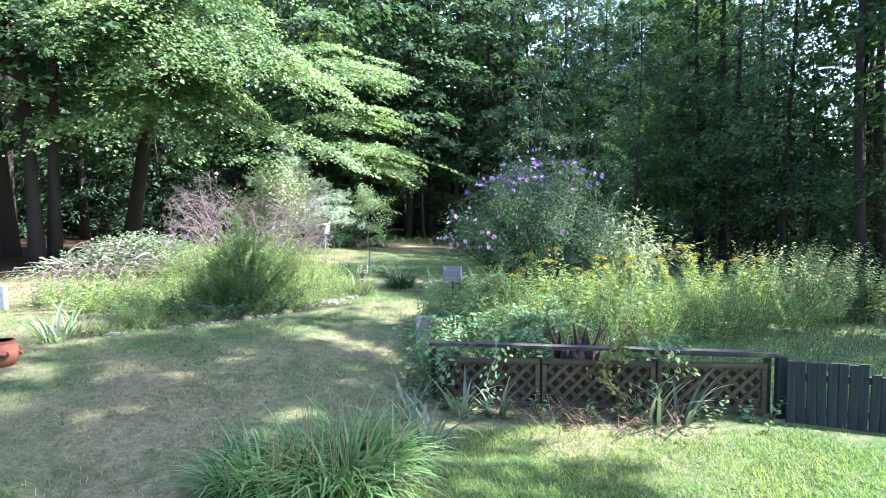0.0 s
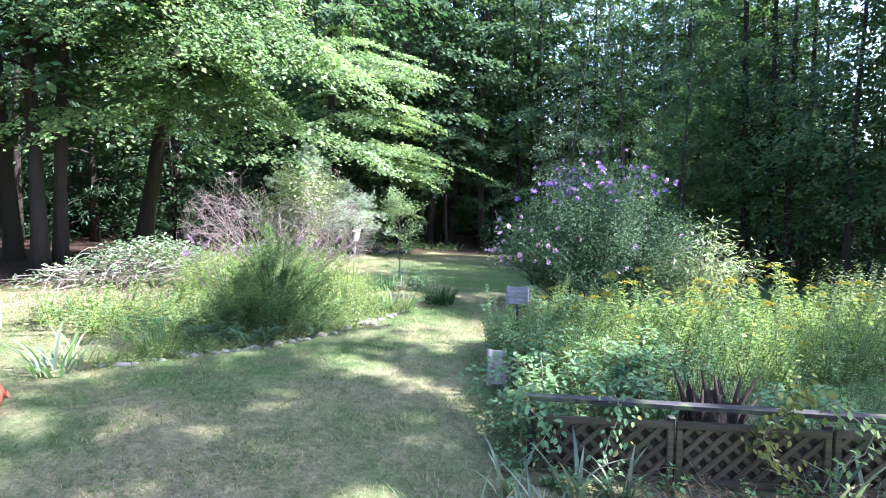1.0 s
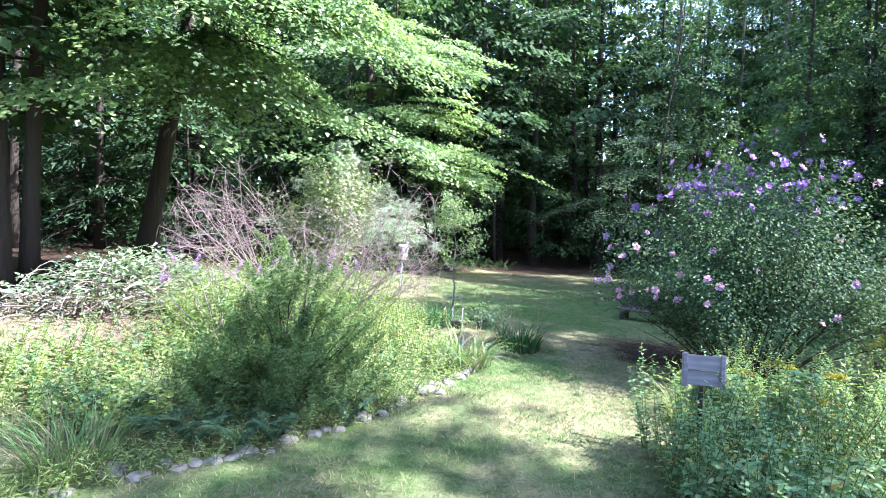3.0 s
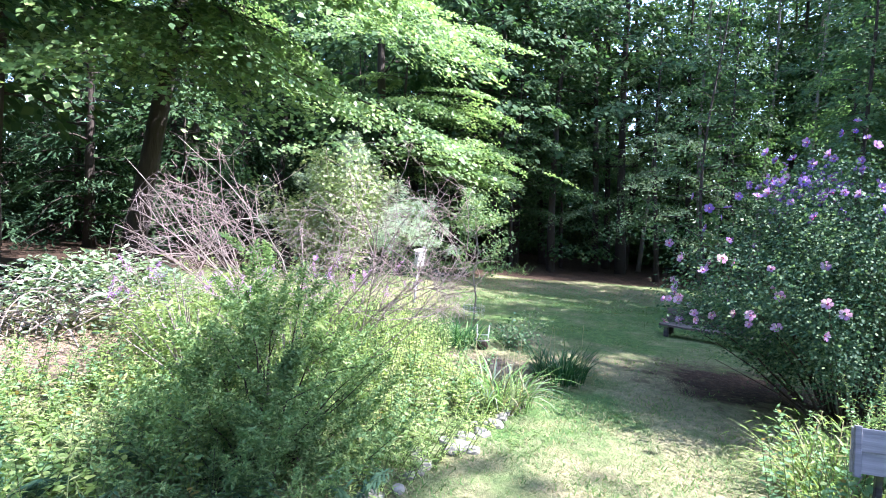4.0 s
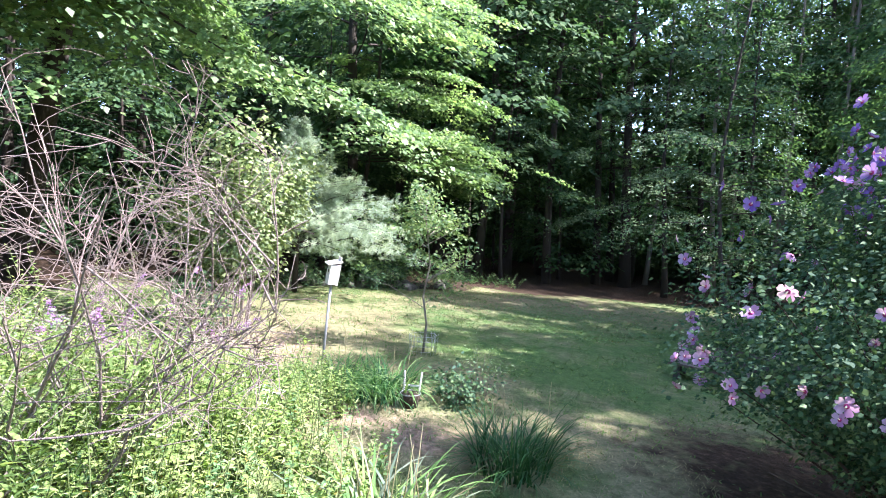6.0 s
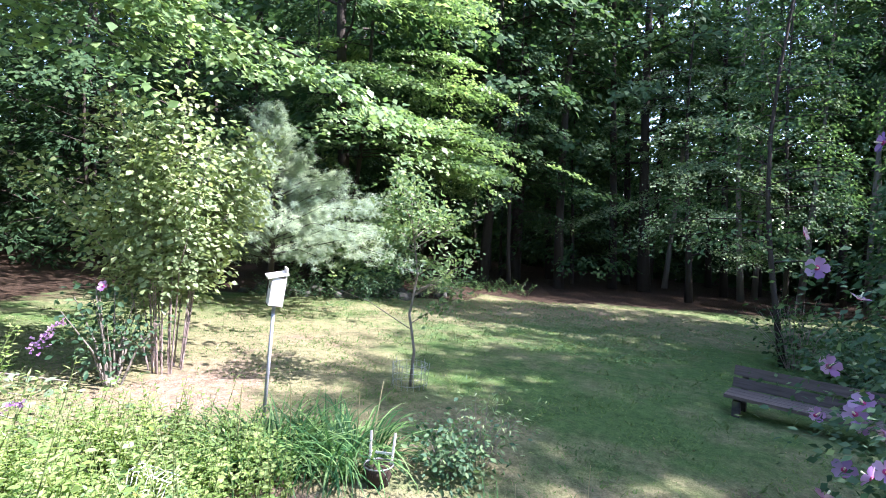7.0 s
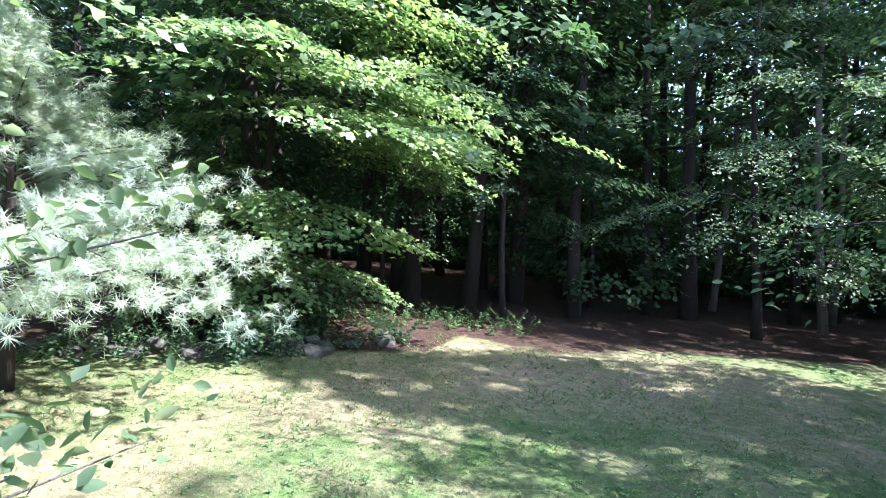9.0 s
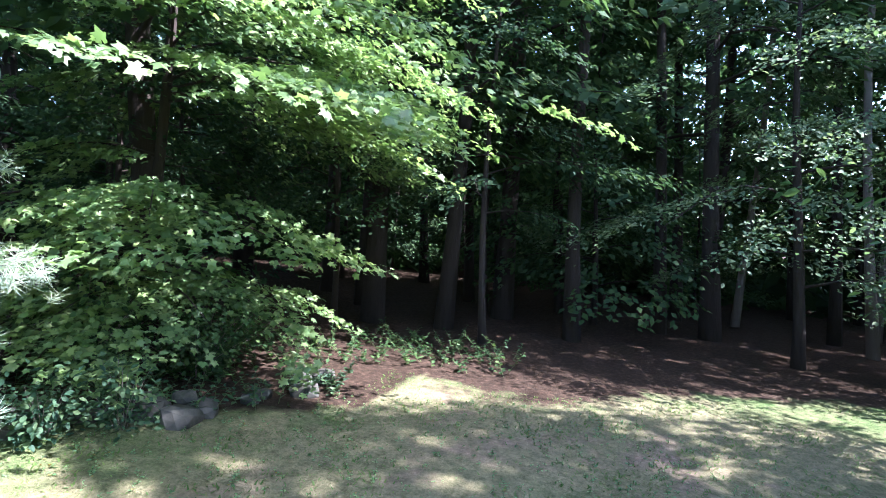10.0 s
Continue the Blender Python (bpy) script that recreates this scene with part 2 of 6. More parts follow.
class Geo:
    """Collects tubes, boxes and sheets for one mesh."""

    def __init__(self):
        self.v, self.f, self.smooth = [], [], True

    def tube(self, pts, radii, sides=6, cap=True):
        pts = [Vector(p) for p in pts]
        if not hasattr(radii, "__len__"):
            radii = [radii] * len(pts)
        start = len(self.v)
        side = None
        for i, p in enumerate(pts):
            d = (pts[min(i + 1, len(pts) - 1)] - pts[max(i - 1, 0)]).normalized()
            if side is None:
                side = d.orthogonal().normalized()
            side = (side - d * side.dot(d)).normalized()
            other = d.cross(side)
            for k in range(sides):
                a = 2 * math.pi * k / sides
                self.v.append(p + (side * math.cos(a) + other * math.sin(a)) * radii[i])
        for i in range(len(pts) - 1):
            for k in range(sides):
                a, b = start + i * sides + k, start + i * sides + (k + 1) % sides
                self.f.append((a, b, b + sides, a + sides))
        if cap:
            self.f.append(tuple(start + k for k in reversed(range(sides))))
            self.f.append(tuple(start + (len(pts) - 1) * sides + k for k in range(sides)))
        return self

    def box(self, m, sx, sy, sz, bevel=0.0):
        """A box of that size centred at the pose m, with its long edges cut."""
        self.smooth = False
        start = len(self.v)
        c = bevel
        ring = [(-sx / 2 + c, -sy / 2), (sx / 2 - c, -sy / 2), (sx / 2, -sy / 2 + c), (sx / 2, sy / 2 - c),
                (sx / 2 - c, sy / 2), (-sx / 2 + c, sy / 2), (-sx / 2, sy / 2 - c), (-sx / 2, -sy / 2 + c)]
        if not c:
            ring = [(-sx / 2, -sy / 2), (sx / 2, -sy / 2), (sx / 2, sy / 2), (-sx / 2, sy / 2)]
        n = len(ring)
        for z in (-sz / 2, sz / 2):
            for x, y in ring:
                self.v.append(m @ Vector((x, y, z)))
        self.f.append(tuple(start + k for k in reversed(range(n))))
        self.f.append(tuple(start + n + k for k in range(n)))
        for k in range(n):
            a, b = start + k, start + (k + 1) % n
            self.f.append((a, b, b + n, a + n))
        return self

    def mesh(self, name):
        me = bpy.data.meshes.new(name)
        me.from_pydata([tuple(v) for v in self.v], [], self.f)
        if self.smooth:
            me.polygons.foreach_set("use_smooth", [True] * len(me.polygons))
        me.update()
        return me


def fast_mesh(name, verts, faces):
    """A mesh from arrays: verts (n, 3), and lists of faces, all with the same number of corners."""
    me = bpy.data.meshes.new(name)
    verts, faces = np.asarray(verts, np.float32), np.asarray(faces, np.int32)
    k = faces.shape[1]
    me.vertices.add(len(verts))
    me.vertices.foreach_set("co", verts.ravel())
    me.loops.add(faces.size)
    me.loops.foreach_set("vertex_index", faces.ravel())
    me.polygons.add(len(faces))
    me.polygons.foreach_set("loop_start", np.arange(0, faces.size, k, dtype=np.int32))
    me.update(calc_edges=True)
    return me


def thing(name, where, label, category, group="", kind=""):
    ob = new(name)
    ob.empty_display_size = 0.1
    ob.matrix_world = Matrix.Translation(where)
    return tagged(ob, label, category, group, kind)


def part(name, shape, material, parent=None, label="", m=None):
    me = shape.mesh(name) if isinstance(shape, Geo) else shape
    if not me.materials:
        me.materials.append(material)
    ob = new(name, me)
    if parent:
        ob.parent = parent
    if m is not None:
        ob.matrix_basis = m
    return tagged(ob, label)


# leaf outlines: corners (across, along, up) and faces
OVAL = (np.array([(0, 0, 0), (0.27, 0.32, 0.06), (0.22, 0.68, 0.05), (0, 1, -0.05), (-0.22, 0.68, 0.05), (-0.27, 0.32, 0.06)]),
        np.array([(0, 1, 2, 3), (0, 3, 4, 5)]))
KITE = (np.array([(0, 0, 0), (0.33, 0.45, 0.05), (0, 1, -0.06), (-0.33, 0.45, 0.05)]), np.array([(0, 1, 2, 3)]))
SLIM = (np.array([(0, 0, 0), (0.11, 0.4, 0.03), (0, 1, -0.08), (-0.11, 0.4, 0.03)]), np.array([(0, 1, 2, 3)]))
LEAF = (np.array([(0, 0, 0), (0.40, 0.42, 0.06), (0, 1, -0.10), (-0.40, 0.42, 0.06)]), np.array([(0, 1, 2, 3)]))
NEEDLE = (np.array([(-0.02, 0, 0), (0.02, 0, 0), (0, 1, -0.1)]), np.array([(0, 1, 2)]))

STAR_TIPS = [(0.42, 0.08), (0.56, 0.60), (0, 1.05), (-0.56, 0.60), (-0.42, 0.08)]
STAR_NOTCHES = [(0.08, -0.02), (0.33, 0.30), (0.25, 0.62), (-0.25, 0.62), (-0.33, 0.30), (-0.08, -0.02)]
STAR = (np.array([(0, 0.28, 0.03)] + [(x, y, -0.05) for x, y in STAR_TIPS] + [(x, y, 0.02) for x, y in STAR_NOTCHES]),
        np.array([(0, 6 + k, 1 + k, 7 + k) for k in range(5)]))


def leaves(name, P, N, D, S, outline):
    """A mesh of leaves: stalk ends P, upper sides N, directions D, lengths S."""
    P, N, D, S = (np.asarray(a, float) for a in (P, N, D, S))
    N = N / (np.linalg.norm(N, axis=1, keepdims=True) + 1e-9)
    D = D - N * (D * N).sum(1, keepdims=True)
    D = D / (np.linalg.norm(D, axis=1, keepdims=True) + 1e-9)
    A = np.cross(D, N)
    t, f = outline
    V = (P[:, None] + S[:, None, None] * (t[None, :, 0:1] * A[:, None] + t[None, :, 1:2] * D[:, None] + t[None, :, 2:3] * N[:, None]))
    F = f[None] + (np.arange(len(P)) * len(t))[:, None, None]
    return fast_mesh(name, V.reshape(-1, 3), F.reshape(-1, f.shape[1]))


def blades(name, P, heading, length, width, arch, rng, steps=3, lay=(0.05, 0.35)):
    """A mesh of strap leaves or grass blades that rise and arch over."""
    n = len(P)
    P = np.asarray(P, float)
    h = np.stack([np.cos(heading), np.sin(heading), np.zeros(n)], 1)
    side = np.stack([-np.sin(heading), np.cos(heading), np.zeros(n)], 1)
    rows = []
    pos = P.copy()
    ang = rng.uniform(lay[0], lay[1], n)
    for i in range(steps + 1):
        w = width * (1 - (i / (steps + 0.3)) ** 1.6) * 0.5
        rows += [pos - side * w[:, None], pos + side * w[:, None]]
        pos = pos + (h * np.sin(ang)[:, None] + np.array([0, 0, 1.0]) * np.cos(ang)[:, None]) * (length / steps)[:, None]
        ang = ang + arch / steps
    V = np.stack(rows, 1)
    k = 2 * (steps + 1)
    f = np.array([(2 * i, 2 * i + 1, 2 * i + 3, 2 * i + 2) for i in range(steps)])
    F = f[None] + (np.arange(n) * k)[:, None, None]
    return fast_mesh(name, V.reshape(-1, 3), F.reshape(-1, 4))


def rand_unit(rng, n):
    v = rng.normal(size=(n, 3))
    return v / np.linalg.norm(v, axis=1, keepdims=True)


# ---- ground ----
def build_ground():
    def axis(lo, hi, step, far):
        near = np.arange(lo, hi + 0.01, step)
        out = np.geomspace(step * 2, far, 26)
        return np.concatenate([lo - out[::-1], near, hi + out])
    xs, ys = axis(-14, 12, 0.25, 900), axis(-8, 34, 0.25, 900)
    X, Y = np.meshgrid(xs, ys)
    Z = ground(X, Y)
    far = np.clip((np.hypot(X, Y - 10) - 60) / 100, 0, 1)
    Z = Z * (1 - far) + 0.012 * np.sin(X * 5.1) * np.sin(Y * 4.3)
    V = np.stack([X, Y, Z], -1).reshape(-1, 3)
    nx = len(xs)
    i = (np.arange(len(ys) - 1)[:, None] * nx + np.arange(nx - 1)[None]).ravel()
    me = fast_mesh("ground", V, np.stack([i, i + 1, i + nx + 1, i + nx], 1))
    x, y = V[:, 0], V[:, 1]
    # fallen leaves lie under the woods
    edge_back = 18.3 + 0.55 * np.maximum(x + 1, 0) + 0.3 * np.sin(x * 1.3)
    litter = np.clip((y - edge_back) / 1.5 + 0.5, 0, 1)
    litter = np.maximum(litter, np.clip((y - (15.1 + 0.75 * (x + 4.6))) / 0.8, 0, 1) * (x < -2.6))
    litter = np.maximum(litter, np.clip((-7.6 - x - 0.12 * (y - 8)) / 1.2 + 0.5, 0, 1))
    litter = np.maximum(litter, np.clip((x - 8.5) / 3, 0, 1) * (y > 9))
    # brown mulch by the hibiscus, with the bush's shade put into its colour
    litter = np.maximum(litter, 0.85 * np.exp(-((x - 1.35) ** 2 / 1.7 + (y - 8.1) ** 2 / 1.6)))
    bare = np.zeros(len(x))
    for cx, cy, r, a in ((-0.8, 0.2, 1.5, 0.3), (-2.2, 7.75, 0.5, 0.8), (-1.35, 7.75, 0.5, 0.7), (-0.45, 6.75, 0.7, -0.45), (-0.8, 7.45, 0.35, 0.7), (-3.7, 9.1, 0.9, 0.55), (-1.5, 9.3, 0.8, 0.35), (0.9, 7.0, 1.1, 0.45), (-6.6, 6.3, 1.2, 0.7), (-6.0, 4.9, 1.0, 0.6), (-3.6, 9.6, 1.5, 0.3), (-3.3, 13.2, 1.5, 0.15), (-5.3, 5.3, 1.2, 0.55), (-4.6, 6.4, 1.0, 0.4), (-3.6, 11.2, 1.3, 0.35),
                         (0.5, 8.0, 1.0, 0.25), (-0.2, 5.0, 0.9, 0.2), (-1.5, 16.5, 2.0, 0.25), (2.4, 1.25, 0.8, 0.4), (0.9, 1.3, 0.5, 0.3), (-3.4, 1.2, 1.0, 0.1), (-0.4, 2.6, 0.8, 0.2), (-2.6, 14.6, 1.2, 0.3), (-1.0, 16.9, 2.2, 0.22), (1.2, 17.6, 1.6, 0.35)):
        bare += a * np.exp(-((x - cx) ** 2 + (y - cy) ** 2) / r ** 2)
    # greener turf; part of the tree shade here is put into the colour
    bare -= 0.13 * np.clip((y - 9.4) / 0.6, 0, 1) * np.clip((15.6 - y) / 0.8, 0, 1) * np.clip((x + 3.4) / 0.8, 0, 1)
    bare -= 0.4 * np.exp(-((x - 3.0) ** 2 / 6 + (y + 0.6) ** 2 / 1.6))
    for name, data in (("litter", litter * 0.9), ("bare", bare)):
        me.attributes.new(name, "FLOAT", "POINT").data.foreach_set("value", data.astype(np.float32))
    ob = part("ground", me, GROUND)
    me.polygons.foreach_set("use_smooth", [True] * len(me.polygons))
    tagged(ob, "patchy mown lawn with worn earth, and brown leaf litter under the trees", "ground", kind="structure")


build_ground()


# ---- trees ----
def tree(name, label, base, height, r0, lean=(0, 0), crown_from=2.0, radius=3.0, limbs=40, count=6000, size=0.14, outline=KITE, leaf=FOREST,
         bark=BARK, seed=1, reach=None, droop=0.3, flat=0.10, spread=0.32, taper_top=0.5, bend=0.0, group="", cat="tree", sides=8, tip=1.9, tiers=(), clump=1.0):
    """A tree: tapered trunk with limbs, and a crown of leafy sprays in layers. reach: (angle, factor) towards which the limbs are longer;
    tiers: (from height, to height, from angle, to angle, shortest, longest, number) of the limbs, in place of an even crown."""
    rng = np.random.default_rng(seed)
    ob = thing(name, base, label, cat, group)
    g = Geo()
    steps = 9

    def axis(s):
        return Vector((lean[0] * s * height + bend * math.sin(s * 5 + seed), lean[1] * s * height + bend * math.cos(s * 4 + seed) - bend * math.cos(seed), s * height - 0.1))
    g.tube([axis(i / steps) for i in range(steps + 1)],
           [r0 * (1.35 if i == 0 else 1.05 - 0.9 * i / steps) for i in range(steps + 1)], sides)
    P, N, D = [], [], []
    weights = []
    spec = []
    for h0, h1, a0, a1, l0, l1, many in tiers:
        for i in range(many):
            L = rng.uniform(l0, l1)
            spec.append((rng.uniform(h0, h1) / height, a0 + (a1 - a0) * (i + rng.uniform(0.2, 0.8)) / many, L, rng.uniform(0.10, 0.35)))
            weights.append(L ** 1.6)
    for i in range(0 if tiers else limbs):
        s = crown_from / height + (1 - crown_from / height) * ((i + rng.uniform(0, 1)) / limbs)
        f = (s * height - crown_from) / (height - crown_from)
        prof = (1 - f) ** taper_top * (0.55 + 0.45 * min(1, f * 4 + 0.4))
        a = i * 2.4 + rng.normal() * 0.5
        L = radius * prof * rng.uniform(0.7, 1.12)
        if reach:
            L *= 1 + reach[1] * max(-0.4, math.cos(a - reach[0]))
        spec.append((s, a, L, rng.uniform(0.15, 0.5)))
        weights.append(L ** 1.6)
    weights = np.array(weights) / sum(weights)
    for (s, a, L, rise), w in zip(spec, weights):
        p0 = axis(s)
        d = Vector((math.cos(a), math.sin(a), 0))
        tw = rng.normal() * 0.25

        def limb(u):
            return p0 + d * (L * u) + Vector((-d.y, d.x, 0)) * (tw * L * u * u) + Vector((0, 0, L * (rise * u - (rise + droop * 0.6) * u * u * 0.75)))
        g.tube([limb(u) for u in (0, 0.25, 0.5, 0.75, 1)], [max(0.006, r0 * 0.33 * (1 - s * 0.6)) * (1 - 0.85 * u) for u in (0, 0.25, 0.5, 0.75, 1)], 3 if group else 5, False)
        n = max(4, int(count * w))
        knots = max(3, int((5 + L * 4) / clump))
        ku = rng.uniform(0.22, 1.0, knots) ** 0.8
        klat = rng.normal(size=knots) * spread * L * (0.35 + 0.65 * np.sin(np.pi * np.clip(ku * 0.85, 0, 1)))
        kz = rng.normal(size=knots) * flat * 0.8
        pick = rng.integers(0, knots, n)
        u = np.clip(ku[pick] + rng.normal(size=n) * 0.09 * clump, 0.05, 1.1)
        lat = klat[pick] + rng.normal(size=n) * 0.13 * clump * max(0.6, L * 0.35)
        side = np.array([-d.y, d.x, 0])
        base_pts = np.array(p0)[None] + np.array(d)[None] * (L * u)[:, None] + side[None] * (tw * L * u * u + lat)[:, None]
        z = L * (rise * u - (rise + droop * 0.6) * u * u * 0.75) - np.abs(lat) * droop * 0.5 + kz[pick] + rng.normal(size=n) * flat
        base_pts[:, 2] += z
        P.append(base_pts)
        out = np.array(d)[None] * 0.35 + side[None] * (np.sign(lat) * 0.15)[:, None]
        N.append(np.array([0, 0, 1.0])[None] + out * tip + rng.normal(size=(n, 3)) * 0.4)
        D.append(np.array(d)[None] + side[None] * (lat / max(L, 0.1) * 2)[:, None] + rng.normal(size=(n, 3)) * 0.6)
    P, N, D = np.concatenate(P), np.concatenate(N), np.concatenate(D)
    S = size * rng.uniform(0.65, 1.25, len(P))
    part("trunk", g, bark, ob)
    part("crown", leaves("crown", P, N, D, S, outline), leaf, ob)
    return ob


def put(proto, x, y, turn=0.0, scale=1.0, sink=0.0):
    c = copy_thing(proto, Matrix.Translation(at(x, y, -sink)) @ pose(0, 0, 0, 0, 0, turn))
    c.scale = (scale, scale, scale)
    return c


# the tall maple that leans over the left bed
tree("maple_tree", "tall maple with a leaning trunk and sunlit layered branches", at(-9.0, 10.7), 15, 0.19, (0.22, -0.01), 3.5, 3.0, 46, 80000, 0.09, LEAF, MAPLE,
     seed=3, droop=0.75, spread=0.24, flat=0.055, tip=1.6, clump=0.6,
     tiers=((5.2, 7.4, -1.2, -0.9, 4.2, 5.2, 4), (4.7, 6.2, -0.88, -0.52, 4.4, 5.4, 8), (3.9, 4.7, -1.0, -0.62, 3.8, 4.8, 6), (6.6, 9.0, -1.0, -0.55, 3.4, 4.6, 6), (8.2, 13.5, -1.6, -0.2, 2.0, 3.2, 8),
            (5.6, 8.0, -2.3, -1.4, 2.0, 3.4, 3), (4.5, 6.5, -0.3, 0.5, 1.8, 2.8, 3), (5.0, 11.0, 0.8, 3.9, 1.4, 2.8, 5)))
# the darker forest leaf stands in for the shade on this maple
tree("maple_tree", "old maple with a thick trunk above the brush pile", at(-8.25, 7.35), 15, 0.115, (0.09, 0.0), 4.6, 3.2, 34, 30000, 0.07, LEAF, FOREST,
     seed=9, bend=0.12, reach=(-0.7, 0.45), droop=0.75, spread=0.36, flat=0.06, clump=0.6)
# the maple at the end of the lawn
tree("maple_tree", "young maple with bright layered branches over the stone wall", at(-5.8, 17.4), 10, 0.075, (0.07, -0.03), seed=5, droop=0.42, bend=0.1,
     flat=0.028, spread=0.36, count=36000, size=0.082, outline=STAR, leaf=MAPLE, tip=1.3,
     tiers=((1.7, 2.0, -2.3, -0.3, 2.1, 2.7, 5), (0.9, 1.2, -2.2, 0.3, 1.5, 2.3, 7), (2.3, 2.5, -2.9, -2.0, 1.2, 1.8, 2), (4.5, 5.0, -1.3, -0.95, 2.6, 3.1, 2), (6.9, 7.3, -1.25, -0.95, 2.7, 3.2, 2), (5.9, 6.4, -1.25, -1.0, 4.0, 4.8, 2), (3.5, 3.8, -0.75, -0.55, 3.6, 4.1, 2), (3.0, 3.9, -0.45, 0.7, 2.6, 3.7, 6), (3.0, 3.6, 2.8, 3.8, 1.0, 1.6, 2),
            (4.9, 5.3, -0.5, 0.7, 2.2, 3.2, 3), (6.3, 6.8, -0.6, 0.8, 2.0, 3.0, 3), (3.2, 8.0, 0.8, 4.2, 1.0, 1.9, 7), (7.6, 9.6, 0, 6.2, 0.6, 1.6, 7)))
tree("maple_tree", "understorey maple with shaded grey-green sprays at the wood's edge", at(2.9, 22.8), 8.5, 0.10, (-0.02, -0.02), 1.4, 3.4, 20, 17000, 0.075, OVAL, SHADEDMAPLE,
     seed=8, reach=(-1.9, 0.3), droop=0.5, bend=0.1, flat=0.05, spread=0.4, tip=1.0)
# added trees on the sunny side, mostly unseen, to shade path and near lawn
tree("added_shade_tree", "unseen slim tree added to shade the bed behind the fence", at(9.5, 3.3), 10, 0.09, (0, 0), 5.6, 1.1, 30, 2600, 0.19, KITE, FOREST, seed=64, bend=0.08)
tree("added_shade_tree", "unseen high-crowned tree added to shade the ground by the hibiscus", at(9.7, 8.7), 13.6, 0.09, (0, 0), 9.0, 1.35, 36, 4400, 0.2, KITE, FOREST, seed=68, bend=0.08)
tree("added_shade_tree", "tall tree added to shade the far lawn, crown out of view", at(9.0, 17.0), 17.5, 0.12, (0, 0), 10.5, 1.9, 40, 4600, 0.24, KITE, FOREST, seed=65, bend=0.08)
tree("added_shade_tree", "tall dark-trunked tree, its unseen crown added to shade the lawn round the sapling", at(10.4, 11.5), 15.1, 0.13, (0, 0), 8.6, 2.2, 50, 10500, 0.24, KITE, FOREST, seed=66, bend=0.2, taper_top=0.2)
tree("added_shade_tree", "unseen round-headed tree added to shade the grass behind the pickets", at(12.3, 5.0), 10.4, 0.10, (0, 0), 6.4, 1.7, 30, 3400, 0.2, KITE, FOREST, seed=67, bend=0.08)
tree("added_shade_tree", "very tall tree added to shade the edge of the wood, crown out of view", at(11.0, 23.4), 22, 0.15, (0, 0), 12.8, 2.7, 60, 4600, 0.28, KITE, FOREST, seed=69, bend=0.15, taper_top=0.3)
tree("added_shade_tree", "unseen thin-topped tree added to shade the path", at(11.8, 5.2), 19, 0.15, (0, 0), 14.0, 1.5, 26, 1350, 0.26, KITE, FOREST, seed=63, bend=0.1)
tree("added_shade_tree", "unseen tall tree added to shade the near lawn", at(11.2, 2.4), 21, 0.17, (0, 0), 12.3, 2.2, 46, 5000, 0.27, KITE, FOREST, seed=62, bend=0.1)

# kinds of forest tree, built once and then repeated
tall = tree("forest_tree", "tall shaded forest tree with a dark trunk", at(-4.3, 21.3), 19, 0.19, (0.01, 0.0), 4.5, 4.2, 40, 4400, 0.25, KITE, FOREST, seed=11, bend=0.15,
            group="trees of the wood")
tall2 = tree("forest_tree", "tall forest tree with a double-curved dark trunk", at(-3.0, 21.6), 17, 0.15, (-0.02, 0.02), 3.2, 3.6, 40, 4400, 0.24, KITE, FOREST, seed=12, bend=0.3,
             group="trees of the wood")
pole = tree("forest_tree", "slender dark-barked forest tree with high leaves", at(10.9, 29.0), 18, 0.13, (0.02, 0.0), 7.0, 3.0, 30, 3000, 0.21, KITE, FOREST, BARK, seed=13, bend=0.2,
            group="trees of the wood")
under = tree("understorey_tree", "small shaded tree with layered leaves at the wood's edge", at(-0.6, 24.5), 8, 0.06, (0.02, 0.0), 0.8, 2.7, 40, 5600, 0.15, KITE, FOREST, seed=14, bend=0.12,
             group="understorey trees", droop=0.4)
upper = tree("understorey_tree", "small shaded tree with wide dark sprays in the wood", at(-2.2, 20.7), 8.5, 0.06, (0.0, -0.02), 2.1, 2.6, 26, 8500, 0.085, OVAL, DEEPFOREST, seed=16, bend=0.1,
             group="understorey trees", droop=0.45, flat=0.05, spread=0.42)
slim = tree("slender_tree", "slender grey-barked tree with thin high leaves", at(7.4, 26.2), 17, 0.085, (0.015, 0.0), 6.0, 2.0, 26, 3400, 0.13, KITE, EDGELEAF, PALEBARK, seed=18, bend=0.25,
            group="slender trees of the wood")
ash = tree("edge_tree", "leafy tree at the edge of the far lawn", at(9.4, 13.2), 12.5, 0.09, (0, 0), 2.0, 2.3, 46, 9500, 0.12, KITE, EDGELEAF, seed=17, bend=0.12,
           group="trees at the lawn's edge", droop=0.4, taper_top=0.4)
hemlock = tree("hemlock_tree", "dark hemlock with drooping feathery boughs", at(13.2, 23.2), 13, 0.13, (0, 0), 0.7, 3.0, 60, 5200, 0.23, SLIM, HEMLOCK, seed=15, droop=0.9,
               taper_top=0.8, group="hemlocks", flat=0.06)


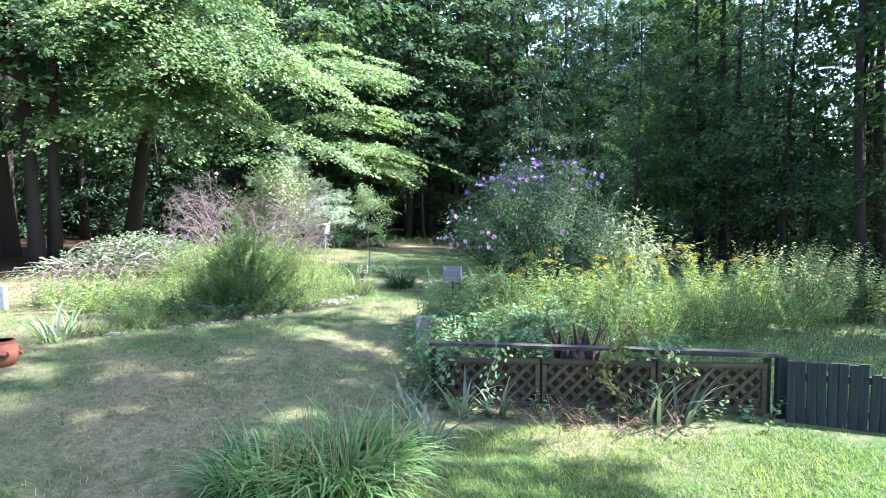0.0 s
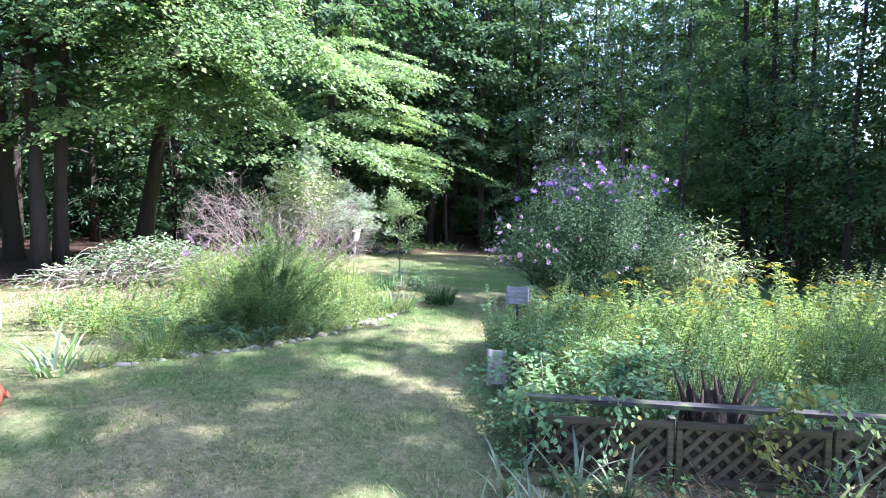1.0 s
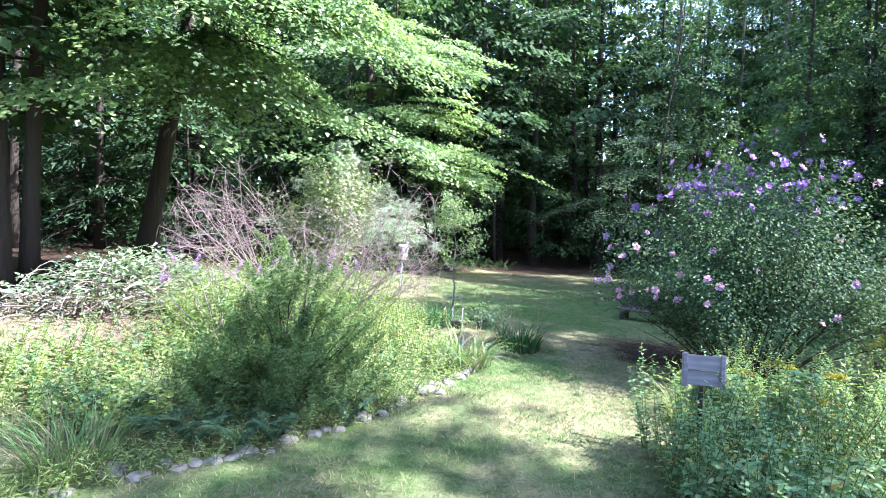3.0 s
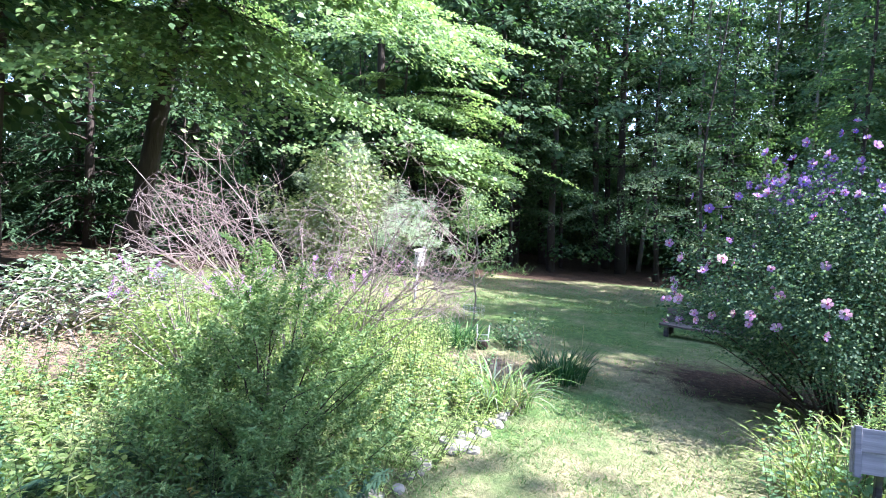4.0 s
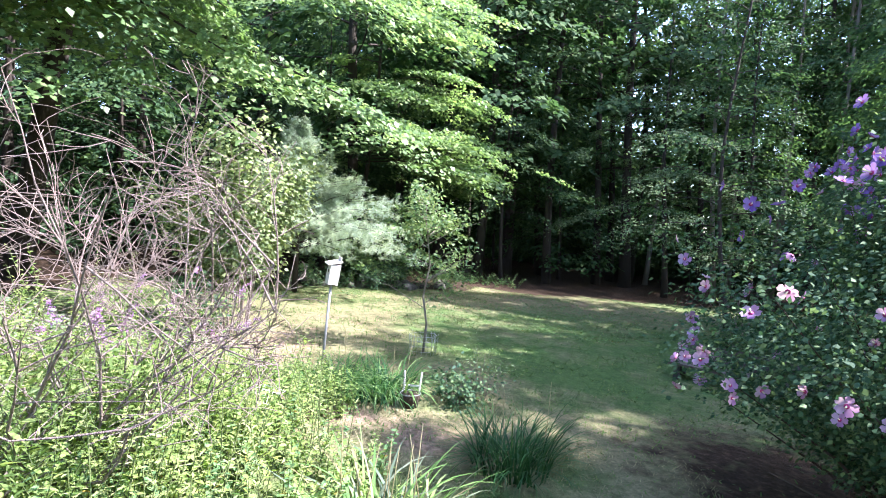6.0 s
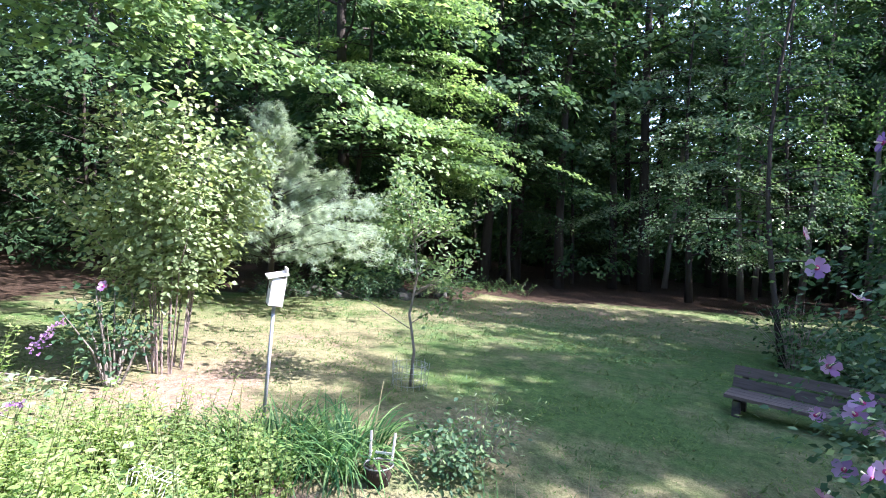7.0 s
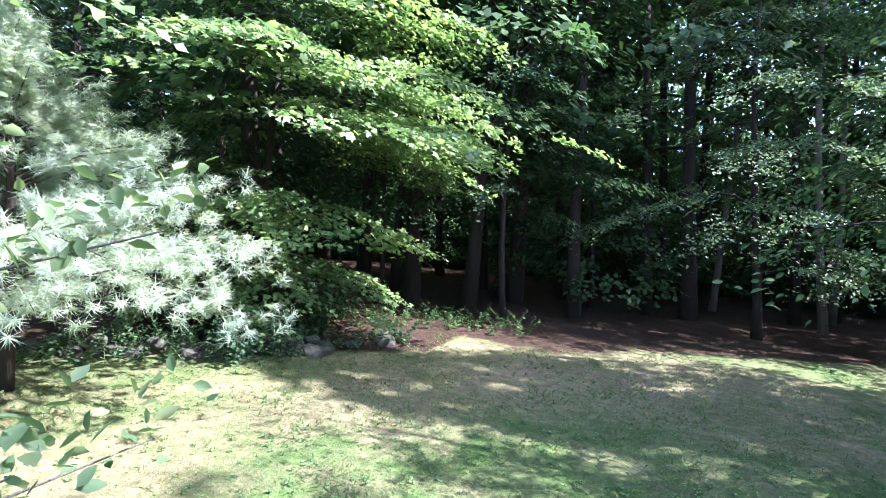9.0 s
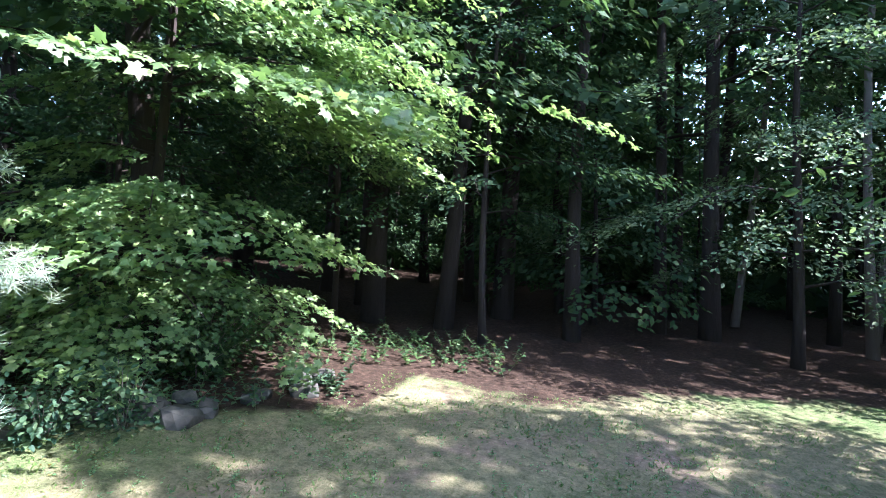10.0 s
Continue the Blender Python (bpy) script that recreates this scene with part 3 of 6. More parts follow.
def plant_wood():
    rng = np.random.default_rng(21)
    spots = []

    def free(x, y, r):
        return all((x - a) ** 2 + (y - b) ** 2 > r * r for a, b in spots)

    def lawn(x, y):
        if y > 19.5 + 0.55 * max(x + 1, 0) or x < -10.2:
            return False
        if x < -4.9 and y > 15.5:
            return False
        return not (x > 11 and y > 12)
    # left-hand hemlocks: their dark leaf stands in for canopy shade in the wood
    fixed = [(tall, -2.4, 23.6), (pole, 4.9, 26.5), (tall2, -6.1, 17.6), (pole, -13.9, 12.0), (tall2, 2.6, 28.0),
             (pole, 12.2, 30.5), (under, -8.0, 20.5), (hemlock, 10.8, 18.4), (hemlock, 12.8, 21.5), (under, 9.8, 22.5),
             (pole, 12.0, 13.2), (under, 10.2, 13.6), (hemlock, 9.0, 15.8), (tall2, 14.5, 10.0), (pole, 13.5, 16.5), (hemlock, -14.5, 9.5), (hemlock, -13.0, 17.0), (hemlock, -16.0, 13.5), (hemlock, -12.5, 6.0), (hemlock, -12.8, 13.6), (hemlock, -17.5, 8.0), (hemlock, -18.0, 17.0), (hemlock, -15.5, 18.5), (hemlock, -14.8, 5.0), (hemlock, -19.0, 11.5), (hemlock, -11.6, 16.2), (hemlock, -16.6, 3.4), (hemlock, -12.2, 19.6), (hemlock, -20.5, 14.5), (under, -10.9, 14.9), (tall, 17.0, 16.5), (tall2, 15.0, 13.2), (tall2, 19.0, 13.0),
             (pole, -0.8, 22.2), (pole, 0.9, 24.8), (pole, -5.4, 22.8), (tall2, -1.4, 26.0), (pole, 1.6, 27.6), (tall, -6.8, 24.0), (pole, -3.6, 25.6)]
    for proto, x, y in fixed:
        put(proto, x, y, rng.uniform(0, 360), rng.uniform(0.9, 1.1), 0.05)
        spots.append((x, y))
    for x, y in ((8.6, 24.6), (9.5, 26.0), (6.2, 27.6), (10.6, 27.8), (8.3, 28.6), (12.0, 28.0), (5.0, 25.2), (3.2, 27.4), (9.9, 23.8), (13.8, 26.4)):
        put(slim, x, y, rng.uniform(0, 360), rng.uniform(0.85, 1.15), 0.05)
        spots.append((x, y))
    # unseen trees added behind the start to cut low skylight on the fence
    for i in range(11):
        x, y = -14 + 3.0 * i + rng.uniform(-0.7, 0.7), -10.5 - 3.0 * (i % 3) + rng.uniform(-0.8, 0.8)
        put((hemlock, tall2, hemlock, tall)[i % 4], x, y, rng.uniform(0, 360), rng.uniform(0.9, 1.1), 0.05)
        spots.append((x, y))
    # the edge tree at (11.6, 9.9) is unseen, added to shade the lawn
    for proto, x, y, size in ((ash, 5.6, 14.6, 0.75), (ash, 7.2, 18.2, 0.9), (ash, 5.1, 21.6, 0.8), (ash, 7.9, 16.6, 0.95), (ash, 11.6, 9.9, 1.4), (tall, 1.9, 24.8, 1.0), (ash, 11.8, 24.3, 1.1), (ash, 8.3, 17.4, 1.15), (ash, 9.5, 29.5, 1.3), (ash, 11.5, 31.0, 1.45), (ash, 13.4, 28.6, 1.3), (ash, 7.6, 32.0, 1.4), (ash, 15.0, 31.5, 1.5), (ash, 10.4, 34.0, 1.6), (ash, 5.4, 31.0, 1.3), (ash, 13.0, 35.0, 1.6), (pole, 9.0, 27.2, 1.0), (pole, 11.2, 26.8, 1.0), (pole, 6.6, 28.4, 0.95), (pole, 12.6, 25.4, 1.05), (under, 7.4, 18.4, 0.8)):
        put(proto, x, y, rng.uniform(0, 360), size, 0.05)
        spots.append((x, y))
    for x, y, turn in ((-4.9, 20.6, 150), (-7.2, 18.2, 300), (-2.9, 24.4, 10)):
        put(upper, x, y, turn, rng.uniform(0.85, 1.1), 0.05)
        spots.append((x, y))
    for proto, x, y, turn, lean in ((tall2, -8.0, 6.9, 40, -6),):
        c = put(proto, x, y, turn, 0.85, 0.05)
        c.matrix_basis = Matrix.Translation(at(x, y, -0.05)) @ pose(0, 0, 0, 0, lean, 0) @ pose(0, 0, 0, 0, 0, turn) @ Matrix.Scale(0.85, 4)
        spots.append((x, y))
    for i in range(4):
        for j in range(6):
            x, y = 12.6 + 2.7 * i + rng.uniform(-0.8, 0.8), 9.6 + 2.6 * j + rng.uniform(-0.8, 0.8)
            if not free(x, y, 1.7) or (i + j) % 7 == 6 or (j > 3 and i < 3):
                continue
            put((hemlock, tall, tall2, pole)[(i * 2 + j + int(rng.integers(0, 2))) % 4], x, y, rng.uniform(0, 360), rng.uniform(0.8, 0.98), 0.05)
            spots.append((x, y))
    for kind, n, gap, box in ((0, 32, 2.4, (-22, 26, 14, 42)), (1, 26, 2.0, (-18, 22, 14, 38)), (2, 14, 2.6, (-24, -10, -6, 16)), (3, 10, 2.0, (-20, -10.5, -4, 16))):
        made, tries = 0, 0
        while made < n and tries < 4000:
            tries += 1
            x, y = rng.uniform(box[0], box[1]), rng.uniform(box[2], box[3])
            if lawn(x, y) or not free(x, y, gap) or (kind in (1, 3) and -15 < x < -8 and y < 17):
                continue
            if x > 7 and y < 16:
                continue
            if kind == 1 and -7 < x < 6 and y < 27:
                continue
            if kind == 0 and 1.0 < x < 16 and (y < 31 or rng.random() < 0.5):
                continue
            if kind == 0 and -3 < x < 11 and y < 24:
                continue
            if kind in (0, 2):
                proto = (tall, tall2, pole)[int(rng.integers(0, 3))]
            else:
                # hemlock on the left puts the wood's shade into the leaf colour
                proto = hemlock if x < -9 or (x > 4 and rng.random() < 0.5) else under
            if kind == 0 and 7 < x < 24:
                proto = pole
            size = rng.uniform(0.75, 1.2) * (0.72 if kind == 0 and x > 5 else 1.0)
            put(proto, x, y, rng.uniform(0, 360), size, 0.05)
            spots.append((x, y))
            made += 1


plant_wood()


def far_woods():
    """The depth of the wood behind: a belt of foliage and stems that closes the view."""
    rng = np.random.default_rng(31)
    n = 90000
    a = rng.uniform(-math.pi, math.pi, n)
    r = rng.uniform(40, 62, n)
    z = 28 * rng.beta(1.1, 1.5, n)
    gap = (np.sin(a * 9) + np.sin(a * 23 + 1) + 2.9) * 7.5
    thin = (a > 0.25) & (a < 0.75)
    keep = (z < gap + 4) & ((np.abs(a) < 2.2) | (rng.random(n) < 0.5)) & ~(thin & (z > 9 + 4 * np.sin(a * 31)) & (rng.random(n) < 0.6))
    a, r, z = a[keep], r[keep], z[keep]
    P = np.stack([r * np.sin(a), 4 + r * np.cos(a), z - 1], 1)
    N = np.array([0, 0, 1.0]) + rng.normal(size=P.shape) * 0.6
    m = 26000
    a2, r2 = rng.uniform(-1.5, 1.3, m), rng.uniform(29, 42, m)
    low = np.stack([r2 * np.sin(a2), 4 + r2 * np.cos(a2), 9 * rng.beta(0.9, 1.8, m) - 1], 1)
    k = 42000
    a3, r3 = rng.uniform(-2.1, 0.08, k), rng.uniform(29, 41, k)
    left = np.stack([r3 * np.sin(a3), 4 + r3 * np.cos(a3), 24 * rng.beta(1.0, 1.25, k) - 1], 1)
    P = np.concatenate([P, left])
    N = np.concatenate([N, np.array([0, 0, 1.0]) + rng.normal(size=left.shape) * 0.6])
    P = np.concatenate([P, low])
    N = np.concatenate([N, np.array([0, -0.3, 0.8]) + rng.normal(size=low.shape) * 0.6])
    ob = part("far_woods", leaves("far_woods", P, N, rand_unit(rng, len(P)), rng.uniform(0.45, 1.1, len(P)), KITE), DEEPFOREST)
    tagged(ob, "foliage of the wood far behind, its leaves coloured for deep shade", "woods", kind="stuff")


far_woods()


# ---- things of the garden ----
def arr(v):
    return np.array([v[0], v[1], v[2]], float)


def lattice_fence():
    y0, z0 = 1.62, -0.235
    ob = thing("lattice_fence", (2.3, y0, z0), "low weathered fence of diagonal lattice panels under a flat rail", "fence")

    def bar(name, x, z, sx, sy, sz, mat, ry=0, y=0.0):
        part(name, Geo().box(Matrix(), sx, sy, sz, min(sx, sy, sz) * 0.12), mat, ob, m=pose(x - 2.3, y, z, 0, ry, 0))
    bar("top_rail", 2.32, 0.568, 3.0, 0.085, 0.028, WEATHERED, 0.9)
    bar("top_rail", 3.3, 0.535, 1.0, 0.085, 0.02, WEATHERED, 0.6, 0.01)
    for x, h in ((0.88, 0.55), (1.85, 0.50), (2.845, 0.50), (3.78, 0.55)):
        bar("post", x, h / 2 - 0.03, 0.045, 0.06, h, WEATHERED, 0, 0.065)
    for x0, x1, tilt in ((0.92, 1.845, 0.0), (1.865, 2.835, 0.8), (2.855, 3.745, 0.0)):
        w, zl, zh = x1 - x0, 0.05, 0.44
        xc, zc, hh = (x0 + x1) / 2, (zl + zh) / 2, zh - zl
        for z in (zl, zh):
            bar("panel_frame", xc, z, w, 0.032, 0.045, LATTICE, tilt, -0.006)
        for x in (x0 + 0.02, x1 - 0.02):
            bar("panel_frame", x, zc, 0.04, 0.03, hh - 0.05, LATTICE, tilt, -0.006)
        # dark sheet standing in for the shade behind the lattice holes
        bar("shade_backing", xc, zc, w - 0.02, 0.008, hh, ROTTENSHADE, tilt, 0.03)
        for k, (ang, yo) in enumerate(((45, 0.0), (-45, 0.009))):
            c = -hh
            while c < w + hh:
                # a slat from the lower edge at c, clipped to the panel
                lo, hi = (c, c + hh) if ang > 0 else (c + hh, c)
                a, b = (lo, 0.0), (hi, hh)
                pts = []
                for t in np.linspace(0, 1, 40):
                    px, pz = a[0] + (b[0] - a[0]) * t, a[1] + (b[1] - a[1]) * t
                    if 0.0 <= px <= w:
                        pts.append((px, pz))
                if len(pts) > 4:
                    (ax, az), (bx, bz) = pts[0], pts[-1]
                    L = math.hypot(bx - ax, bz - az)
                    bar("slat", x0 + (ax + bx) / 2, zl + (az + bz) / 2, L, 0.008, 0.036, LATTICE, -math.degrees(math.atan2(bz - az, bx - ax)), yo)
                c += 0.125
    return ob


def picket_fence():
    ob = thing("picket_fence", (4.9, 1.5, -0.27), "low picket fence of weathered blue-grey boards", "fence")
    rng = np.random.default_rng(4)
    picket = Geo().box(pose(0, 0, 0.29), 0.068, 0.018, 0.58, 0.004).mesh("picket")
    x = -1.02
    i = 0
    while x < 2.6:
        h = 1.0 if i < 8 else 0.86
        part("picket", picket, PICKET, ob, m=pose(x, -0.02 - 0.13 * (x + 1), -0.03 + rng.uniform(-0.012, 0.012), 0, rng.uniform(-1.5, 1.5), -7) @ Matrix.Diagonal((1, 1, h, 1)))
        x += 0.073
        i += 1
    for z in (0.14, 0.42):
        part("rail", Geo().box(Matrix(), 3.6, 0.035, 0.06, 0.006), PICKET, ob, m=pose(0.8, -0.215, z, 0, 0, -7.4))
    for x in (-1.06, 0.75):
        part("post", Geo().box(Matrix(), 0.075, 0.075, 0.6, 0.008), PICKET, ob, m=pose(x, 0.07 - 0.13 * (x + 1), 0.27))


def stump():
    rng = np.random.default_rng(6)
    ob = thing("rotten_stump", at(2.22, 2.0), "dark rotten tree stump with jagged broken top", "stump")
    n, rings = 26, 7
    top = 0.40 + 0.26 * rng.random(n) ** 1.5
    V, F = [], []
    for j in range(rings):
        for k in range(n):
            a = 2 * math.pi * k / n
            r = (0.23 - 0.05 * j / rings) * (1 + 0.14 * math.sin(3 * a + 1) + 0.1 * rng.normal() * 0.5)
            V.append(Vector((r * math.cos(a), r * math.sin(a), top[k] * j / (rings - 1) - 0.05)))
    for j in range(rings - 1):
        for k in range(n):
            a, b = j * n + k, j * n + (k + 1) % n
            F.append((a, b, b + n, a + n))
    base = len(V)
    for k in range(n):
        a = 2 * math.pi * k / n
        V.append(Vector((0.12 * math.cos(a), 0.12 * math.sin(a), 0.25 + 0.1 * rng.random())))
    for k in range(n):
        a, b = (rings - 1) * n + k, (rings - 1) * n + (k + 1) % n
        F.append((a, b, base + (k + 1) % n, base + k))
    F.append(tuple(base + k for k in range(n)))
    g = Geo()
    g.v, g.f, g.smooth = V, F, False
    part("stump_wood", g, ROTTENSHADE, ob)
    for a, h, lx in ((0.3, 0.85, 0.06), (1.4, 0.8, -0.05), (2.6, 0.72, -0.08), (4.2, 0.9, 0.1), (5.4, 0.78, 0.16), (3.4, 0.95, -0.12), (3.9, 0.75, 0.02), (4.7, 0.82, -0.04), (5.0, 0.98, 0.2)):
        p = Vector((0.17 * math.cos(a), 0.17 * math.sin(a), 0.2))
        h = 0.2 + (h - 0.2) * (0.5 + 0.3 * math.sin(a * 3) ** 2)
        part("splinter", Geo().tube([p, p + Vector((lx * 0.4, 0, (h - 0.2) * 0.6)), p + Vector((lx, 0.01, h - 0.2))], [0.034, 0.022, 0.006], 5), ROTTENSHADE, ob)


def strap_clump(name, label, x, y, r, h, n, mats, seed, width=0.016, arch=1.5, cat="plant", stalks=0, group="", lay=(0.05, 0.6)):
    """A clump of arching strap leaves, with dry flower stalks where it has them."""
    rng = np.random.default_rng(seed)
    ob = thing(name, at(x, y), label, cat, group)
    for i, (mat, share) in enumerate(mats):
        k = int(n * share)
        a = rng.uniform(0, 2 * np.pi, k)
        q = r * 0.55 * np.sqrt(rng.random(k))
        P = np.stack([q * np.cos(a), q * np.sin(a), np.full(k, -0.02)], 1)
        head = a + rng.normal(size=k) * 0.7
        part("foliage", blades("foliage", P, head, h * rng.uniform(0.75, 1.5, k), np.full(k, width) * rng.uniform(0.7, 1.2, k), rng.uniform(arch * 0.5, arch * 1.3, k), rng, 6, lay), mat, ob)
    for i in range(stalks):
        a, q = rng.uniform(0, 6.28), r * 0.5 * math.sqrt(rng.random())
        p = Vector((q * math.cos(a), q * math.sin(a), 0))
        top = p + Vector((rng.normal() * 0.06, rng.normal() * 0.06, h * rng.uniform(1.05, 1.5)))
        part("stalk", Geo().tube([p, (p + top) / 2 + Vector((0.01, 0, 0)), top], [0.004, 0.003, 0.002], 4), STRAW, ob)
    return ob


def leafy_stems(rng, n, height, per, size, fan=0.2, hang=0.2, start=0.15):
    """Leaves along n upright stems that start at the origin of each: returns stems (lists of points) and leaf arrays."""
    stems, P, N, D, S = [], [], [], [], []
    for i in range(n):
        h = height * rng.uniform(0.75, 1.15)
        a = rng.uniform(0, 6.28)
        tip = Vector((math.cos(a) * fan * h, math.sin(a) * fan * h, h))
        pts = [Vector((0, 0, 0)), tip * 0.5 + Vector((0, 0, 0.06 * h)), tip]
        stems.append(pts)
        u = np.linspace(start, 1, per)
        az = np.arange(per) * 2.4 + rng.uniform(0, 6)
        base = np.outer(u, arr(tip)) + np.outer(u * (1 - u) * 4 * 0.06 * h, [0, 0, 1])
        d = np.stack([np.cos(az), np.sin(az), rng.uniform(-hang, 0.5, per)], 1)
        P.append(base)
        D.append(d)
        N.append(np.array([0, 0, 1.0]) - d * 0.2 + rng.normal(size=(per, 3)) * 0.3)
        S.append(size * (1.15 - 0.6 * u) * rng.uniform(0.7, 1.2, per))
    return stems, np.concatenate(P), np.concatenate(N), np.concatenate(D), np.concatenate(S)


def goldenrod(seed, h):
    rng = np.random.default_rng(seed)
    ob = thing("goldenrod_plant", (0, 0, 0), "tall goldenrod with yellow plumes in the overgrown bed", "plant", "goldenrod of the bed")
    stems, P, N, D, S = leafy_stems(rng, 4, h, 34, 0.10, 0.34, 0.35)
    for pts in stems:
        part("stem", Geo().tube(pts, [0.005, 0.004, 0.002], 4, False), GREENSTEM, ob)
    part("foliage", leaves("foliage", P, N, D, S, SLIM if seed % 2 else OVAL), WEED, ob)
    if seed in (1, 3):
        return ob
    for pts in stems[:2]:
        Q = []
        top = arr(pts[-1])
        for k in range(5):
            a = rng.uniform(0, 6.28)
            d = np.array([math.cos(a) * 0.8, math.sin(a) * 0.8, 0.45])
            u = rng.uniform(0.1, 1, 26)
            Q.append(top + np.outer(u * 0.11, d) + np.array([0, 0, -0.02]) - np.outer(u * u * 0.06, [0, 0, 1]) + rng.normal(size=(26, 3)) * 0.008)
        Q = np.concatenate(Q)
        part("flower_plume", leaves("flower_plume", Q, rand_unit(rng, len(Q)), rand_unit(rng, len(Q)), rng.uniform(0.012, 0.022, len(Q)), KITE), GOLD, ob)
    return ob


def weed_patch(name, label, spots, height, per, size, mat, seed, outline=OVAL, hang=0.2, fan=0.25, stem=GREENSTEM):
    """Many stems with leaves as one patch of growth."""
    rng = np.random.default_rng(seed)
    ps, ns, ds, ss, g = [], [], [], [], Geo()
    for x, y, k in spots:
        st, P, N, D, S = leafy_stems(rng, 1, height * k, per, size, fan, hang)
        o = arr(at(x, y, -0.02))
        ps.append(P + o)
        ns.append(N)
        ds.append(D)
        ss.append(S)
        g.tube([p + Vector(o) for p in st[0]], [0.004, 0.003, 0.0015], 3, False)
    ob = part(name, leaves(name, np.concatenate(ps), np.concatenate(ns), np.concatenate(ds), np.concatenate(ss), outline), mat)
    tagged(ob, label, "plants", kind="stuff")
    st = part("stems", g, stem, ob)
    return ob


def inside(rng, n, poly):
    """n random spots in a polygon."""
    xs, ys = [p[0] for p in poly], [p[1] for p in poly]
    out = []
    while len(out) < n:
        x, y = rng.uniform(min(xs), max(xs)), rng.uniform(min(ys), max(ys))
        c = False
        for (ax, ay), (bx, by) in zip(poly, poly[1:] + poly[:1]):
            if (ay > y) != (by > y) and x < (bx - ax) * (y - ay) / (by - ay) + ax:
                c = not c
        if c:
            out.append((x, y))
    return out


def right_bed():
    rng = np.random.default_rng(40)
    protos = [goldenrod(s, h) for s, h in ((1, 0.95), (2, 1.05), (3, 0.85), (4, 0.9))]
    spots = inside(rng, 64, [(1.1, 3.6), (1.3, 5.4), (3.0, 6.0), (5.6, 6.6), (6.4, 5.4), (5.0, 4.2), (3.0, 3.4)])
    for i, (x, y) in enumerate(spots):
        p = protos[i % 4]
        m = Matrix.Translation(at(x, y, -0.02)) @ pose(0, 0, 0, 0, 0, rng.uniform(0, 360))
        if i < 4:
            p.matrix_basis = m
        else:
            put(p, x, y, rng.uniform(0, 360), rng.uniform(0.6, 1.2), 0.02)
    tall_spots = [(x, y, rng.uniform(0.7, 1.1)) for x, y in inside(rng, 860, [(0.95, 2.9), (1.0, 5.6), (3.2, 6.2), (6.0, 6.9), (7.2, 6.2), (5.6, 4.8), (3.2, 3.3)])]
    weed_patch("bed_weeds", "tangle of tall yellow-green weeds filling the bed", tall_spots[::2], 0.8, 60, 0.05, WEED, 41, SLIM, 0.4, 0.5)
    weed_patch("bed_weeds", "tall soft blue-green weeds among the goldenrod", tall_spots[1::2], 0.74, 46, 0.045, BLUISH, 47, OVAL, 0.4, 0.45)
    low = [(x, y, rng.uniform(0.5, 1.2) * (1.0 if x < 3.0 else 0.45)) for x, y in inside(rng, 1100, [(0.9, 1.75), (0.85, 3.2), (3.0, 3.6), (5.5, 4.4), (7.3, 5.6), (6.6, 3.6), (4.2, 1.9)])]
    weed_patch("low_weeds", "soft blue-green weeds growing behind the lattice fence", low, 0.46, 18, 0.05, BLUISH, 42, SLIM)
    rough = [(x, y, rng.uniform(0.5, 1.2)) for x, y in inside(rng, 1100, [(3.4, 1.9), (3.2, 3.2), (5.4, 5.0), (7.2, 6.0), (7.6, 4.2), (5.6, 1.6)])]
    weed_patch("rough_grass", "low rough grass and weeds behind the picket fence", rough, 0.2, 14, 0.05, STRAP, 49, SLIM, 0.3, 0.6)
    foot = [(x, y, rng.uniform(0.6, 1.1)) for x, y in inside(rng, 110, [(0.8, 2.7), (0.42, 3.2), (0.45, 4.6), (1.1, 4.9), (1.1, 2.6)])]
    weed_patch("path_weeds", "leafy weeds growing round the boards beside the path", foot, 0.74, 40, 0.055, BLUISH, 46)
    sign = [(x, y, rng.uniform(0.7, 1.15)) for x, y in inside(rng, 55, [(0.5, 3.65), (0.48, 4.2), (1.0, 4.2), (1.05, 3.65)])]
    weed_patch("sign_weeds", "yellow-green weeds hiding the foot of the grey board", sign, 0.56, 30, 0.06, WEED, 48, SLIM, 0.4, 0.4)
    white = [(x, y, rng.uniform(0.7, 1.1)) for x, y in inside(rng, 260, [(5.6, 6.2), (5.8, 7.8), (8.2, 8.2), (7.9, 6.3)])]
    weed_patch("pale_weeds", "pale flowering weeds in full sun", white, 1.15, 34, 0.09, SHRUB, 43)
    dark = [(x, y, rng.uniform(0.7, 1.2)) for x, y in inside(rng, 40, [(7.1, 6.3), (7.2, 7.2), (7.8, 7.2), (7.8, 6.3)])]
    weed_patch("dark_weeds", "dark upright weeds at the end of the bed", dark, 0.9, 30, 0.11, DARKSHRUB, 44, SLIM)


